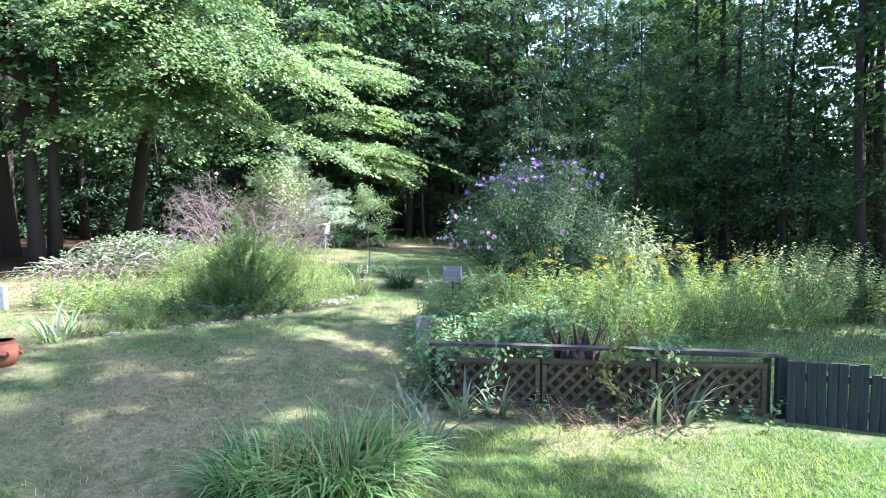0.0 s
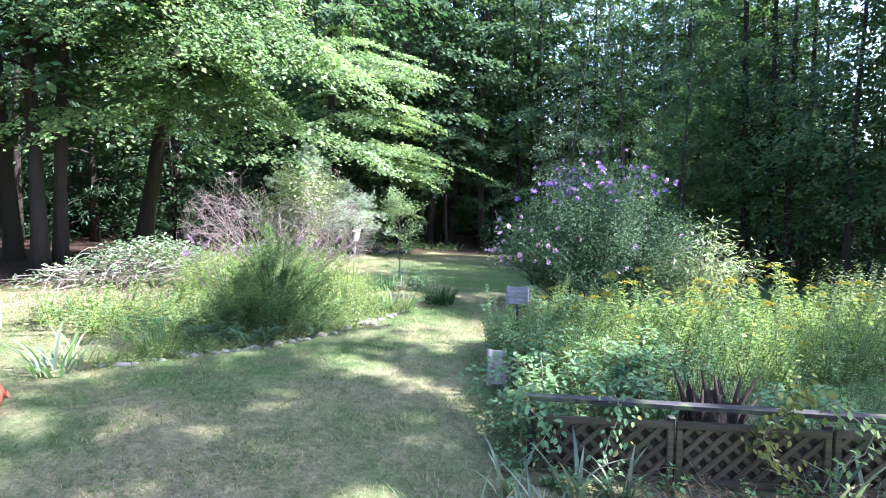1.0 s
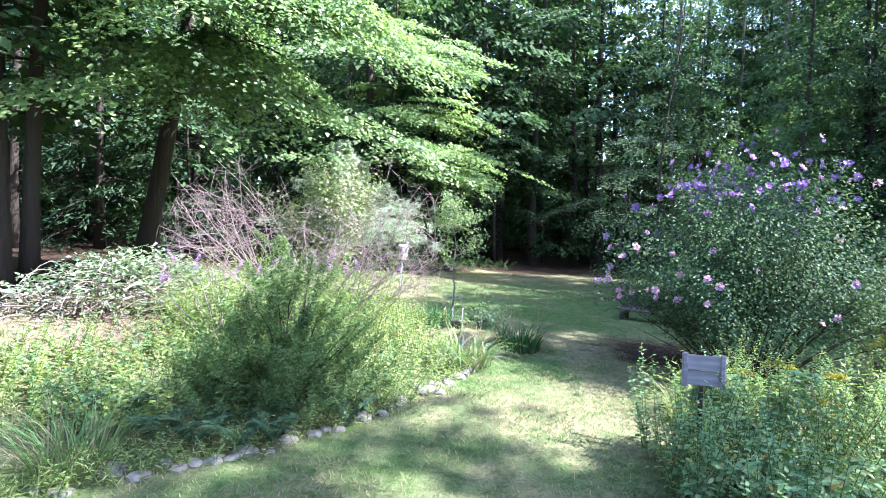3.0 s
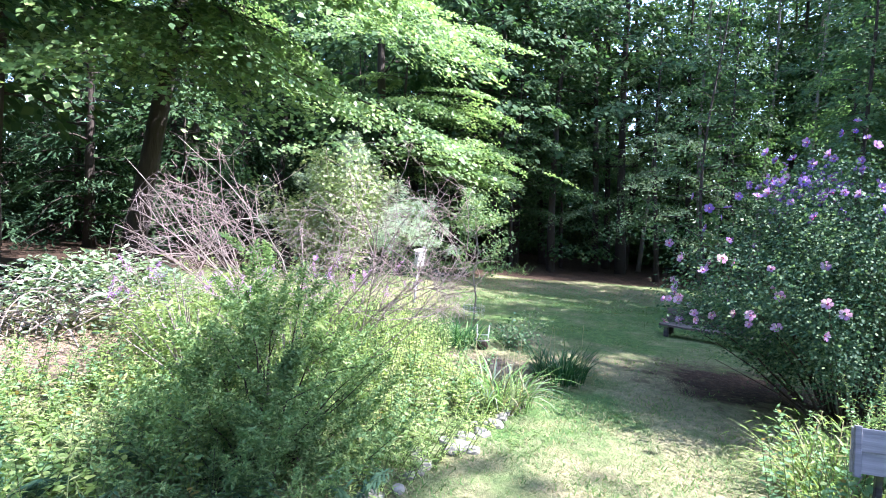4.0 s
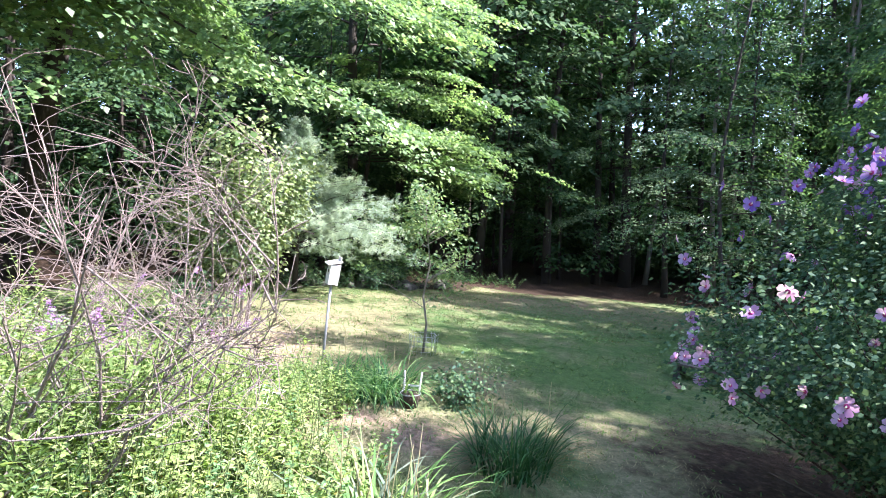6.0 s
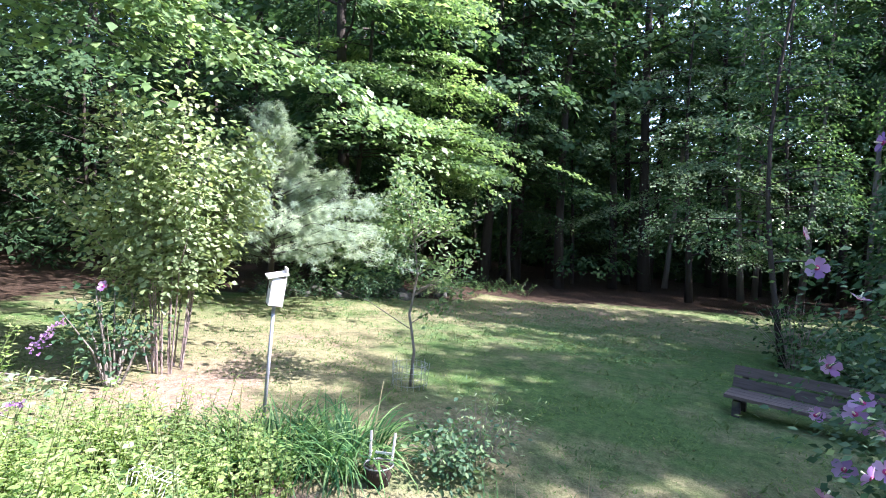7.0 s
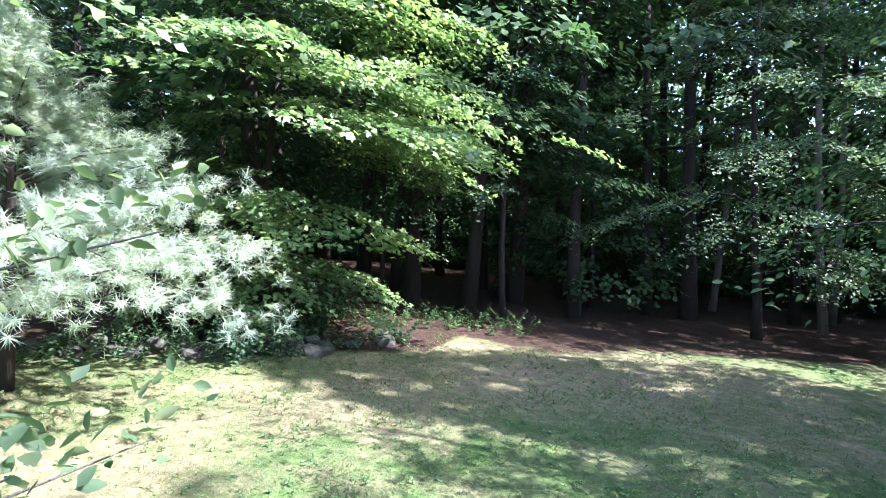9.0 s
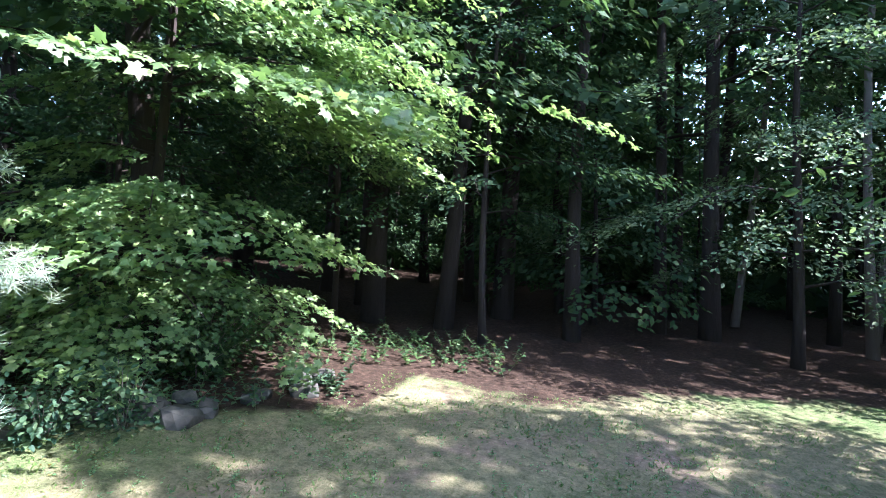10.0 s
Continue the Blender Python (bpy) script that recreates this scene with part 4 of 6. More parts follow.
def bramble(x, y, seed, canes=9, r=0.6, h=0.6, per=26, mat=None):
    rng = np.random.default_rng(seed)
    ob = thing("bramble_bush", at(x, y), "bramble with arching canes and blue-green leaves beside the path", "bush", "brambles")
    g = Geo()
    P, N, D, S = [], [], [], []
    for i in range(canes):
        a = rng.uniform(0, 6.28)
        L = r * rng.uniform(0.6, 1.25)
        hh = h * rng.uniform(0.7, 1.25)
        d = Vector((math.cos(a), math.sin(a), 0))
        pts = [d * (L * u) + Vector((0, 0, hh * (1 - (1.6 * u - 0.9) ** 2 * 0.9) - 0.04 * (u > 0.9))) - Vector((0, 0, hh * 0.27 * (1 - u))) for u in (0, 0.25, 0.5, 0.75, 1.0)]
        part("cane", Geo().tube(pts, [0.006, 0.005, 0.004, 0.003, 0.002], 4, False), TWIG, ob)
        u = rng.uniform(0.1, 1.0, per)
        k = np.interp(u, (0, 0.25, 0.5, 0.75, 1.0), range(5))
        lo = np.clip(k.astype(int), 0, 3)
        A = np.array([arr(p) for p in pts])
        base = A[lo] + (A[lo + 1] - A[lo]) * (k - lo)[:, None]
        for leaflet in (-0.8, 0, 0.8):
            az = rng.uniform(0, 6.28, per)
            dd = np.stack([np.cos(az + leaflet), np.sin(az + leaflet), np.full(per, -0.05)], 1)
            P.append(base + np.stack([np.cos(az), np.sin(az), np.zeros(per)], 1) * 0.05 + [0, 0, 0.02])
            D.append(dd)
            N.append(np.array([0, 0, 1.0]) + rng.normal(size=(per, 3)) * 0.3)
            S.append(rng.uniform(0.035, 0.07, per))
    part("foliage", leaves("foliage", np.concatenate(P), np.concatenate(N), np.concatenate(D), np.concatenate(S), OVAL), mat or BLUISH, ob)
    return ob


def board(name, label, x, y, h0, w, h, mat, turn, stake):
    ob = thing(name, at(x, y), label, "board")
    for i in range(2):
        part("plank", Geo().box(Matrix(), w, 0.022, h / 2 - 0.004, 0.006), mat, ob, m=pose(0, 0, h0 + h / 4 + i * h / 2, -6, 0, turn))
    for s in (-1, 1):
        part("batten", Geo().box(Matrix(), 0.03, 0.02, h + 0.02, 0.004), mat, ob, m=pose(0, 0, h0 + h / 2, -6, 0, turn) @ pose(s * (w / 2 - 0.02), -0.022, 0))
    if stake:
        part("stake", Geo().box(Matrix(), 0.03, 0.03, h0 + h * 0.8, 0.005), WEATHERED, ob, m=pose(0, 0.045, (h0 + h * 0.8) / 2 - 0.03, 0, 0, turn))


# five petals and a dark heart, one mesh for each part
def flower_meshes():
    a = np.arange(5) * 2 * np.pi / 5
    D = np.stack([np.cos(a), np.sin(a), np.full(5, 0.35)], 1)
    petal = (np.array([(0, 0, 0), (0.24, 0.3, 0.03), (0.40, 0.75, 0.0), (0.22, 1.0, -0.06), (0, 0.95, -0.02), (-0.22, 1.0, -0.06), (-0.40, 0.75, 0.0), (-0.24, 0.3, 0.03)]),
             np.array([(0, 1, 2, 3), (0, 3, 4, 4), (0, 4, 5, 5), (0, 5, 6, 7)]))
    fs = [(0, 1, 2, 3), (0, 3, 4, 5), (0, 5, 6, 7)]
    N = np.stack([-np.cos(a) * 0.35, -np.sin(a) * 0.35, np.ones(5)], 1)
    pet = leaves("petals", np.zeros((5, 3)), N, D, np.full(5, 0.05), (petal[0], np.array(fs)))
    pet2 = pet.copy()
    pet.materials.append(LILAC)
    pet2.materials.append(CROWNLILAC)
    heart = Geo()
    heart.tube([Vector((0, 0, 0.001)), Vector((0, 0, 0.007))], [0.013, 0.010], 7)
    hm = heart.mesh("heart")
    sm = Geo().tube([Vector((0, 0, 0)), Vector((0, 0, 0.032))], [0.003, 0.004], 5).mesh("stamen")
    return pet, pet2, hm, sm


def hibiscus():
    rng = np.random.default_rng(50)
    c = at(2.05, 7.28)
    ob = thing("hibiscus_bush", c, "big rose of sharon bush covered in lilac flowers, dark below", "bush")
    P, N, D, S = [], [], [], []
    tips = []
    low_sprays = ((-1.68, -0.5, 1.16), (-1.45, 0.5, 1.0), (-1.6, -0.35, 1.18), (-1.2, -1.0, 1.2), (-0.95, -0.88, 1.38), (-1.62, 0.0, 1.06), (-0.8, -1.3, 1.28), (-1.42, -0.5, 1.05), (-1.5, 0.35, 1.66), (-1.45, -0.8, 1.54), (-1.55, -0.2, 1.5))
    for i in range(120 + len(low_sprays)):
        a = rng.uniform(0, 6.28)
        q = math.sqrt(rng.random())
        rx = 1.6 if math.cos(a) < 0 else 1.75
        ry = 1.55 if math.sin(a) < 0 else 1.35
        hgt = (2.74 - 1.35 * q ** 1.7) * rng.uniform(0.78, 1.08)
        if q > 0.8:
            hgt *= rng.uniform(0.45, 1.0)
        tip = Vector((math.cos(a) * rx * q, math.sin(a) * ry * q, hgt))
        if i >= 120:
            tip = Vector(low_sprays[i - 120])
            a, q = math.atan2(tip.y, tip.x), 0.95
        b = Vector((math.cos(a) * 0.22 * q, math.sin(a) * 0.22 * q, -0.05))
        mid = b.lerp(tip, 0.5) + Vector((0, 0, 0.04 * hgt)) - Vector((math.cos(a), math.sin(a), 0)) * 0.05 * q
        pts = [b, mid, tip]
        if i % 3 == 0:
            # near-black stems: the deep shade under the bush is in their colour
            part("stem", Geo().tube([b, b.lerp(mid, 0.55), mid, mid.lerp(tip, 0.5), tip], [0.014, 0.011, 0.008, 0.004, 0.002], 5, False), ROTTENSHADE, ob)
        tips.append((tip, q, a))
        n = 640
        u = 0.30 + 0.73 * rng.random(n) ** 0.8
        B, M, T = arr(b), arr(mid), arr(tip)
        base = ((1 - u) ** 2)[:, None] * B + (2 * u * (1 - u))[:, None] * (2 * M - (B + T) / 2) + (u ** 2)[:, None] * T
        tw = rng.normal(size=(n, 3)) * np.array([0.13, 0.13, 0.10])
        P.append(base + tw)
        D.append(tw * 3 + rng.normal(size=(n, 3)) * 0.35 + np.array([math.cos(a), math.sin(a), -0.1]))
        N.append(np.array([0, 0, 0.9]) + np.array([math.cos(a), math.sin(a), 0]) * 0.4 + rng.normal(size=(n, 3)) * 0.6)
        S.append(rng.uniform(0.022, 0.042, n))
    P, N, D, S = np.concatenate(P), np.concatenate(N), np.concatenate(D), np.concatenate(S)
    keep = P[:, 2] > 0.42 + 0.62 * ((P[:, 0] / 1.7) ** 2 + (P[:, 1] / 1.5) ** 2) + 0.12 * rng.normal(size=len(P)) + 0.12 * np.sin(P[:, 0] * 4)
    part("foliage", leaves("foliage", P[keep], N[keep], D[keep], S[keep], KITE), HIBISCUSLEAF, ob)
    pet, pet2, hm, sm = flower_meshes()
    for i in range(680):
        tip, q, a = tips[int(rng.integers(0, len(tips)))]
        if i > 70 and tip.z < 1.9:
            continue
        p = tip + Vector(rng.normal(size=3)) * (0.10 if i < 70 else 0.14) + Vector((0, -0.05, 0.06))
        if i < 70:
            p = tip.lerp(Vector((tip.x * 0.9, tip.y * 0.9, tip.z * 0.55)), rng.random() ** 1.5) + Vector((math.cos(a), math.sin(a), 0)) * 0.12
        if p.z < 0.85:
            continue
        face = Vector((math.cos(a) * 0.6 + rng.normal() * 0.6, math.sin(a) * 0.4 - 0.25 + rng.normal() * 0.6, 0.3 + rng.normal() * 0.4))
        m = Matrix.Translation(p) @ face.to_track_quat("Z", "Y").to_matrix().to_4x4()
        p = p + Vector((math.cos(a) * q, math.sin(a) * q - 0.2, 0.35)) * 0.10
        close = rng.uniform(0.6, 1.05) if i < 70 else rng.uniform(0.6, 1.05)
        m = m @ Matrix.Diagonal((close, close, rng.uniform(0.8, 1.8), 1))
        fl = part("flower", pet if i < 70 else pet2, LILAC, ob, m=m)
        part("heart", hm, MAGENTA, fl)
        part("stamen", sm, CREAM, fl)
    for k in range(21):
        tip = low_sprays[k % len(low_sprays)]
        p = Vector((tip[0] - 0.05, tip[1] - 0.06, tip[2])) + Vector(rng.normal(size=3)) * 0.09
        face = Vector((-0.3 + rng.normal() * 0.4, -0.8 + rng.normal() * 0.3, 0.3 + rng.normal() * 0.3))
        fl = part("flower", pet, LILAC, ob, m=Matrix.Translation(p) @ face.to_track_quat("Z", "Y").to_matrix().to_4x4() @ Matrix.Scale(rng.uniform(0.65, 1.0), 4))
        part("heart", hm, MAGENTA, fl)
        part("stamen", sm, CREAM, fl)
    return pet, hm, sm


def small_flower(x, y, h, parent, meshes, face=(0, -0.8, 0.4), s=1.0):
    pet, hm, sm = meshes
    m = Matrix.Translation(Vector((x, y, h))) @ Vector(face).to_track_quat("Z", "Y").to_matrix().to_4x4() @ Matrix.Scale(s, 4)
    fl = part("flower", pet, LILAC, parent, m=m)
    part("heart", hm, MAGENTA, fl)
    part("stamen", sm, CREAM, fl)


def shrub(name, label, x, y, height, radius, stems, per, size, leaf, seed, bark=PALEBARK, low=0.3, outline=OVAL, vase=0.3, thick=0.012, cat="shrub", scatter=0.11, dome=0.7):
    """A many-stemmed shrub: stems fan out from one foot, leaves in clumps round their upper parts."""
    rng = np.random.default_rng(seed)
    ob = thing(name, at(x, y), label, cat)
    P, N, D, S = [], [], [], []
    for i in range(stems):
        a, q = rng.uniform(0, 6.28), math.sqrt(rng.random())
        h = height * (1 - dome * 0.5 * q * q) * rng.uniform(0.75, 1.05)
        tip = Vector((math.cos(a) * radius * q, math.sin(a) * radius * q, h))
        b = Vector((math.cos(a) * 0.12 * radius, math.sin(a) * 0.12 * radius, -0.04))
        mid = b.lerp(tip, 0.5) - Vector((math.cos(a), math.sin(a), 0)) * vase * radius * q * 0.5
        part("stem", Geo().tube([b, mid, tip], [thick, thick * 0.7, thick * 0.25], 5, False), bark, ob)
        u = rng.uniform(low, 1.03, per)
        B, M, T = arr(b), arr(mid), arr(tip)
        base = ((1 - u) ** 2)[:, None] * B + (2 * u * (1 - u))[:, None] * (2 * M - (B + T) / 2) + (u ** 2)[:, None] * T
        tw = rng.normal(size=(per, 3)) * np.array([scatter, scatter, scatter * 0.7])
        P.append(base + tw)
        D.append(tw * 4 + rng.normal(size=(per, 3)) * 0.4 + np.array([math.cos(a) * 0.5, math.sin(a) * 0.5, 0.1]))
        N.append(np.array([0, 0, 1.0]) + np.array([math.cos(a), math.sin(a), 0]) * 0.4 + rng.normal(size=(per, 3)) * 0.6)
        S.append(size * rng.uniform(0.65, 1.25, per))
    part("foliage", leaves("foliage", np.concatenate(P), np.concatenate(N), np.concatenate(D), np.concatenate(S), outline), leaf, ob)
    return ob


def feathery_shrub(x, y, height, radius):
    """A broad cone of upright feathery shoots with very fine leaves."""
    rng = np.random.default_rng(121)
    ob = thing("dark_shrub", at(x, y), "dense dark green feathery shrub in the bed", "shrub")
    leaders = [(0, 0, 1.0), (0.22, 0.05, 0.84), (-0.24, 0.08, 0.80), (0.10, -0.22, 0.78), (0.42, 0.1, 0.62), (-0.40, -0.1, 0.60), (0.3, -0.35, 0.55), (-0.2, -0.42, 0.5)]
    P, D = [], []
    for i in range(360):
        lx, ly, lh = leaders[int(rng.integers(0, 8))]
        f = rng.random() ** 1.25
        z = f * height * lh
        a = rng.uniform(0, 6.28)
        q = (radius - 0.3) * (1 - f) ** 0.8 * math.sqrt(rng.random()) + 0.03
        foot = np.array([lx * (1 - 0.2 * f) + q * math.cos(a), ly + q * math.sin(a), max(0.03, z - 0.12)])
        out = np.array([foot[0] + 0.3 * math.cos(a), foot[1] + 0.3 * math.sin(a), 0])
        L = rng.uniform(0.18, 0.34) * (0.7 + 0.4 * (1 - f))
        tip = foot + np.array([out[0] * 0.32, out[1] * 0.32, 0]) + np.array([0, 0, L]) + rng.normal(size=3) * 0.05
        if i % 5 == 0:
            b = Vector((lx * 0.25, ly * 0.25, -0.03))
            part("stem", Geo().tube([b, b.lerp(Vector(foot), 0.6) + Vector((0, 0, 0.05)), Vector(foot), Vector(tip)], [0.008, 0.006, 0.004, 0.0015], 4, False), BARK, ob)
        n = 170
        u = rng.random(n)
        P.append(foot + np.outer(u, tip - foot) + rng.normal(size=(n, 3)) * 0.026 * (1.2 - u)[:, None])
        az = rng.uniform(0, 6.28, n)
        D.append(np.stack([np.cos(az), np.sin(az), rng.uniform(0.2, 1.1, n)], 1))
    P, D = np.concatenate(P), np.concatenate(D)
    part("foliage", leaves("foliage", P, rand_unit(rng, len(P)) * 0.7 + [0, 0, 0.6], D, rng.uniform(0.018, 0.038, len(P)), (SLIM[0] * np.array([1.6, 1, 1]), SLIM[1])), FEATHER, ob)
    return ob


def dead_bush():
    """A wide dome of bare twigs that fork three times and cross each other, over the left bed."""
    rng = np.random.default_rng(60)
    ob = thing("bare_bush", at(-2.75, 5.75), "half-dead bush of bare pinkish-grey arching twigs", "bush")

    def branch(g, p, d, L, r, level, free=False):
        pts = [p]
        q = p.copy()
        dd = d.normalized()
        curl = Vector(rng.normal(size=3)) * 0.06
        for k in range(5):
            dd = (dd + Vector(rng.normal(size=3)) * 0.11 + curl + Vector((0, 0, -0.05 if q.z > 1.5 else 0.0))).normalized()
            q = q + dd * (L / 5)
            if q.z < (0.05 if level == 0 else 0.78) or q.y > 0.9 - 0.76 * q.x or (not free and (q.x / 1.85) ** 2 + (q.y / 1.05) ** 2 + (q.z / 2.25) ** 4 > 1):
                break
            pts.append(q.copy())
        if len(pts) < 2:
            return
        g.tube(pts, [max(0.0015, r * (1 - 0.16 * k)) for k in range(len(pts))], 4 if level < 2 else 3, False)
        if level < 3:
            for k in range((7, 6, 3)[level]):
                i = int(rng.integers(1, len(pts)))
                side = Vector(rng.normal(size=3))
                branch(g, pts[i].copy(), (pts[i] - pts[i - 1]).normalized() * 0.8 + Vector((side.x * 0.8, side.y * 0.6, side.z * 0.55)), L * rng.uniform(0.3, 0.6), r * 0.55, level + 1)
    for i in range(28):
        a = math.pi * (i % 2) + rng.normal() * 0.75
        up = rng.uniform(0.55, 2.0)
        g = Geo()
        branch(g, Vector((math.cos(a) * 0.35, math.sin(a) * 0.2, rng.uniform(0.1, 0.6))), Vector((math.cos(a) * 1.5, math.sin(a) * 0.7, up)), rng.uniform(1.3, 2.1), 0.008, 0)
        part("branch", g, TWIG, ob)
    for i in range(9):
        a = rng.uniform(1.9, 4.9)
        g = Geo()
        branch(g, Vector((math.cos(a) * 0.4, math.sin(a) * 0.25, 0.5)), Vector((math.cos(a), math.sin(a) * 0.6, rng.uniform(0.6, 1.0))), rng.uniform(1.7, 2.1), 0.006, 1, True)
        part("branch", g, PALETWIG, ob)


def pine():
    rng = np.random.default_rng(70)
    ob = thing("pine_tree", at(-5.35, 13.2), "young white pine with soft pale needles in full sun", "tree")
    H = 3.22
    g = Geo().tube([(0, 0, -0.1), (0.03, 0, 1.2), (0.0, 0, 2.4), (0.02, 0, H)], [0.06, 0.045, 0.025, 0.008], 7)
    P, D = [], []
    z = 0.8
    while z < H - 0.05:
        f = (z - 0.6) / (H - 0.6)
        for k in range(6):
            a = rng.uniform(0, 6.28)
            L = (2.45 * (1 - f) ** 1.4 + 0.12) * rng.uniform(0.5, 1.1)
            d = np.array([math.cos(a), math.sin(a), 0.0])
            rise = 0.22 + 0.75 * f + rng.normal() * 0.10
            z0 = z + rng.uniform(-0.08, 0.08)
            bend = 0.10
            tip = np.array([0, 0, z0]) + d * L + np.array([0, 0, rise * L - bend * L * L])
            g.tube([(0, 0, z0), tuple(np.array([0, 0, z0]) + d * L * 0.5 + [0, 0, rise * L * 0.5 + 0.02]), tuple(tip)], [0.014, 0.009, 0.003], 4, False)
            n = int(10 + 34 * L)
            u = rng.uniform(0.22, 1.03, n)
            lat = rng.normal(size=n) * 0.17 * L * (1.2 - u * 0.6)
            s = np.array([-d[1], d[0], 0])
            base = np.array([0, 0, z0]) + np.outer(u * L, d) + np.outer(rise * L * u - bend * (u * L) ** 2, [0, 0, 1]) + np.outer(lat, s)
            base[:, 2] += rng.normal(size=n) * 0.085
            P.append(base)
            D.append(d[None] * 0.75 + np.outer(np.sign(lat) * 0.45, s) + np.array([0, 0, 0.55]) + rng.normal(size=(n, 3)) * 0.3)
        z += 0.14
    P, D = np.concatenate(P), np.concatenate(D)
    D /= np.linalg.norm(D, axis=1, keepdims=True)
    k = 42
    PP = np.repeat(P, k, 0) + np.repeat(D, k, 0) * rng.uniform(-0.05, 0.06, (len(P) * k, 1))
    DD = np.repeat(D, k, 0) + rng.normal(size=(len(PP), 3)) * 0.55
    part("trunk", g, BARK, ob)
    part("crown", leaves("crown", PP, rand_unit(rng, len(PP)) * 0.8 + np.repeat(D, k, 0) * 0.3 + [0.4, -0.1, 0.7], DD, rng.uniform(0.07, 0.12, len(PP)), (NEEDLE[0] * np.array([1.25, 1, 1]), NEEDLE[1])), PINE, ob)
    return ob


def birdhouse():
    ob = thing("birdhouse", at(-2.62, 8.62), "whitewashed wooden birdhouse on a leaning grey pole", "birdhouse")
    foot, top = Vector((0, 0, -0.05)), Vector((0.08, -0.02, 0.93))
    part("pole", Geo().tube([foot, top], [0.014, 0.013], 8), POLE, ob)
    h = Matrix.Translation(top) @ pose(0, 0, 0, 0, 9, 0) @ pose(0, 0, 0, 0, 0, -50) @ Matrix.Diagonal((0.78, 0.66, 0.8, 1))
    part("side_wall", Geo().box(Matrix(), 0.012, 0.15, 0.25, 0.002), WHITEWOOD, ob, m=h @ pose(0.065, 0, 0.125))
    part("side_wall", Geo().box(Matrix(), 0.012, 0.15, 0.25, 0.002), WHITEWOOD, ob, m=h @ pose(-0.065, 0, 0.125))
    part("front_wall", Geo().box(Matrix(), 0.118, 0.014, 0.22, 0.002), WHITEWOOD, ob, m=h @ pose(0, -0.068, 0.11))
    part("back_wall", Geo().box(Matrix(), 0.118, 0.014, 0.35, 0.002), WHITEWOOD, ob, m=h @ pose(0, 0.068, 0.165))
    part("floor_board", Geo().box(Matrix(), 0.118, 0.12, 0.014, 0.002), WHITEWOOD, ob, m=h @ pose(0, 0, 0.008))
    part("roof", Geo().box(Matrix(), 0.165, 0.215, 0.016, 0.003), WHITEWOOD, ob, m=h @ pose(0, -0.02, 0.268, 16, 0, 0))
    # near-black disc on the uncut wall stands in for the shade inside
    part("entrance_hole_disc", Geo().tube([Vector((0, -0.0765, 0)), Vector((0, -0.0735, 0))], [0.022, 0.022], 14), BLACKHOLE, ob, m=h @ pose(0, 0, 0.16))


def sapling():
    rng = np.random.default_rng(80)
    ob = thing("apple_sapling", at(-1.99, 10.2), "young fruit tree with a thin crooked stem and open leafy crown", "tree")
    g = Geo()
    trunk = [Vector((0, 0, -0.05)), Vector((0.03, 0, 0.35)), Vector((-0.03, 0, 0.7)), Vector((0.04, 0.0, 1.1)), Vector((-0.03, 0, 1.6)), Vector((-0.06, 0, 2.0))]
    g.tube(trunk, [0.017, 0.015, 0.013, 0.010, 0.007, 0.003], 7)
    P, D = [], []
    spec = [(0.55, 2.9, 1.0, 0.45), (0.62, 0.3, 0.5, 0.7)] + [(rng.uniform(0.7, 1.85), i * 2.4, rng.uniform(0.35, 0.72), rng.uniform(0.3, 0.9)) for i in range(24)]
    for z, a, L, up in spec:
        L = L * (1.25 - 0.4 * z / 2) * (1 + 0.25 * math.cos(a - 0.2) * (z > 0.65))
        d = Vector((math.cos(a), math.sin(a), up)).normalized()
        p0 = Vector((0, 0, z))
        pts = [p0, p0 + d * L * 0.5, p0 + d * L + Vector((0, 0, -0.1 * L))]
        part("limb", Geo().tube(pts, [0.006, 0.004, 0.002], 5, False), PALEBARK, ob)
        n = 40 if L > 0.85 else 84
        u = rng.uniform(0.75 if L > 0.85 else 0.25, 1.05, n)
        P.append(arr(p0) + np.outer(u * L, arr(d)) + rng.normal(size=(n, 3)) * 0.055)
        D.append(arr(d)[None] * 0.5 + rng.normal(size=(n, 3)))
    P, D = np.concatenate(P), np.concatenate(D)
    part("trunk", g, PALEBARK, ob)
    N = np.array([0, 0, 0.8]) + rng.normal(size=P.shape) * 0.6
    part("crown", leaves("crown", P, N, D, rng.uniform(0.036, 0.066, len(P)), OVAL), SHRUBMID, ob)
    cage = thing("wire_cage", at(-1.99, 10.18), "low round cage of galvanised wire round the sapling's foot", "cage")
    r, h = 0.17, 0.24
    for k in range(18):
        a = 2 * math.pi * k / 18
        q = Vector((r * math.cos(a), r * math.sin(a), 0))
        part("wire", Geo().tube([q, q + Vector((rng.normal() * 0.012, rng.normal() * 0.012, h + rng.uniform(-0.02, 0.03)))], 0.0022, 4), WIRE, cage)
    for z in (0.04, 0.10, 0.16, 0.22):
        part("hoop", Geo().tube([(r * math.cos(a), r * math.sin(a), z) for a in np.linspace(0, 2 * np.pi, 19)], 0.0022, 4, False), WIRE, cage)


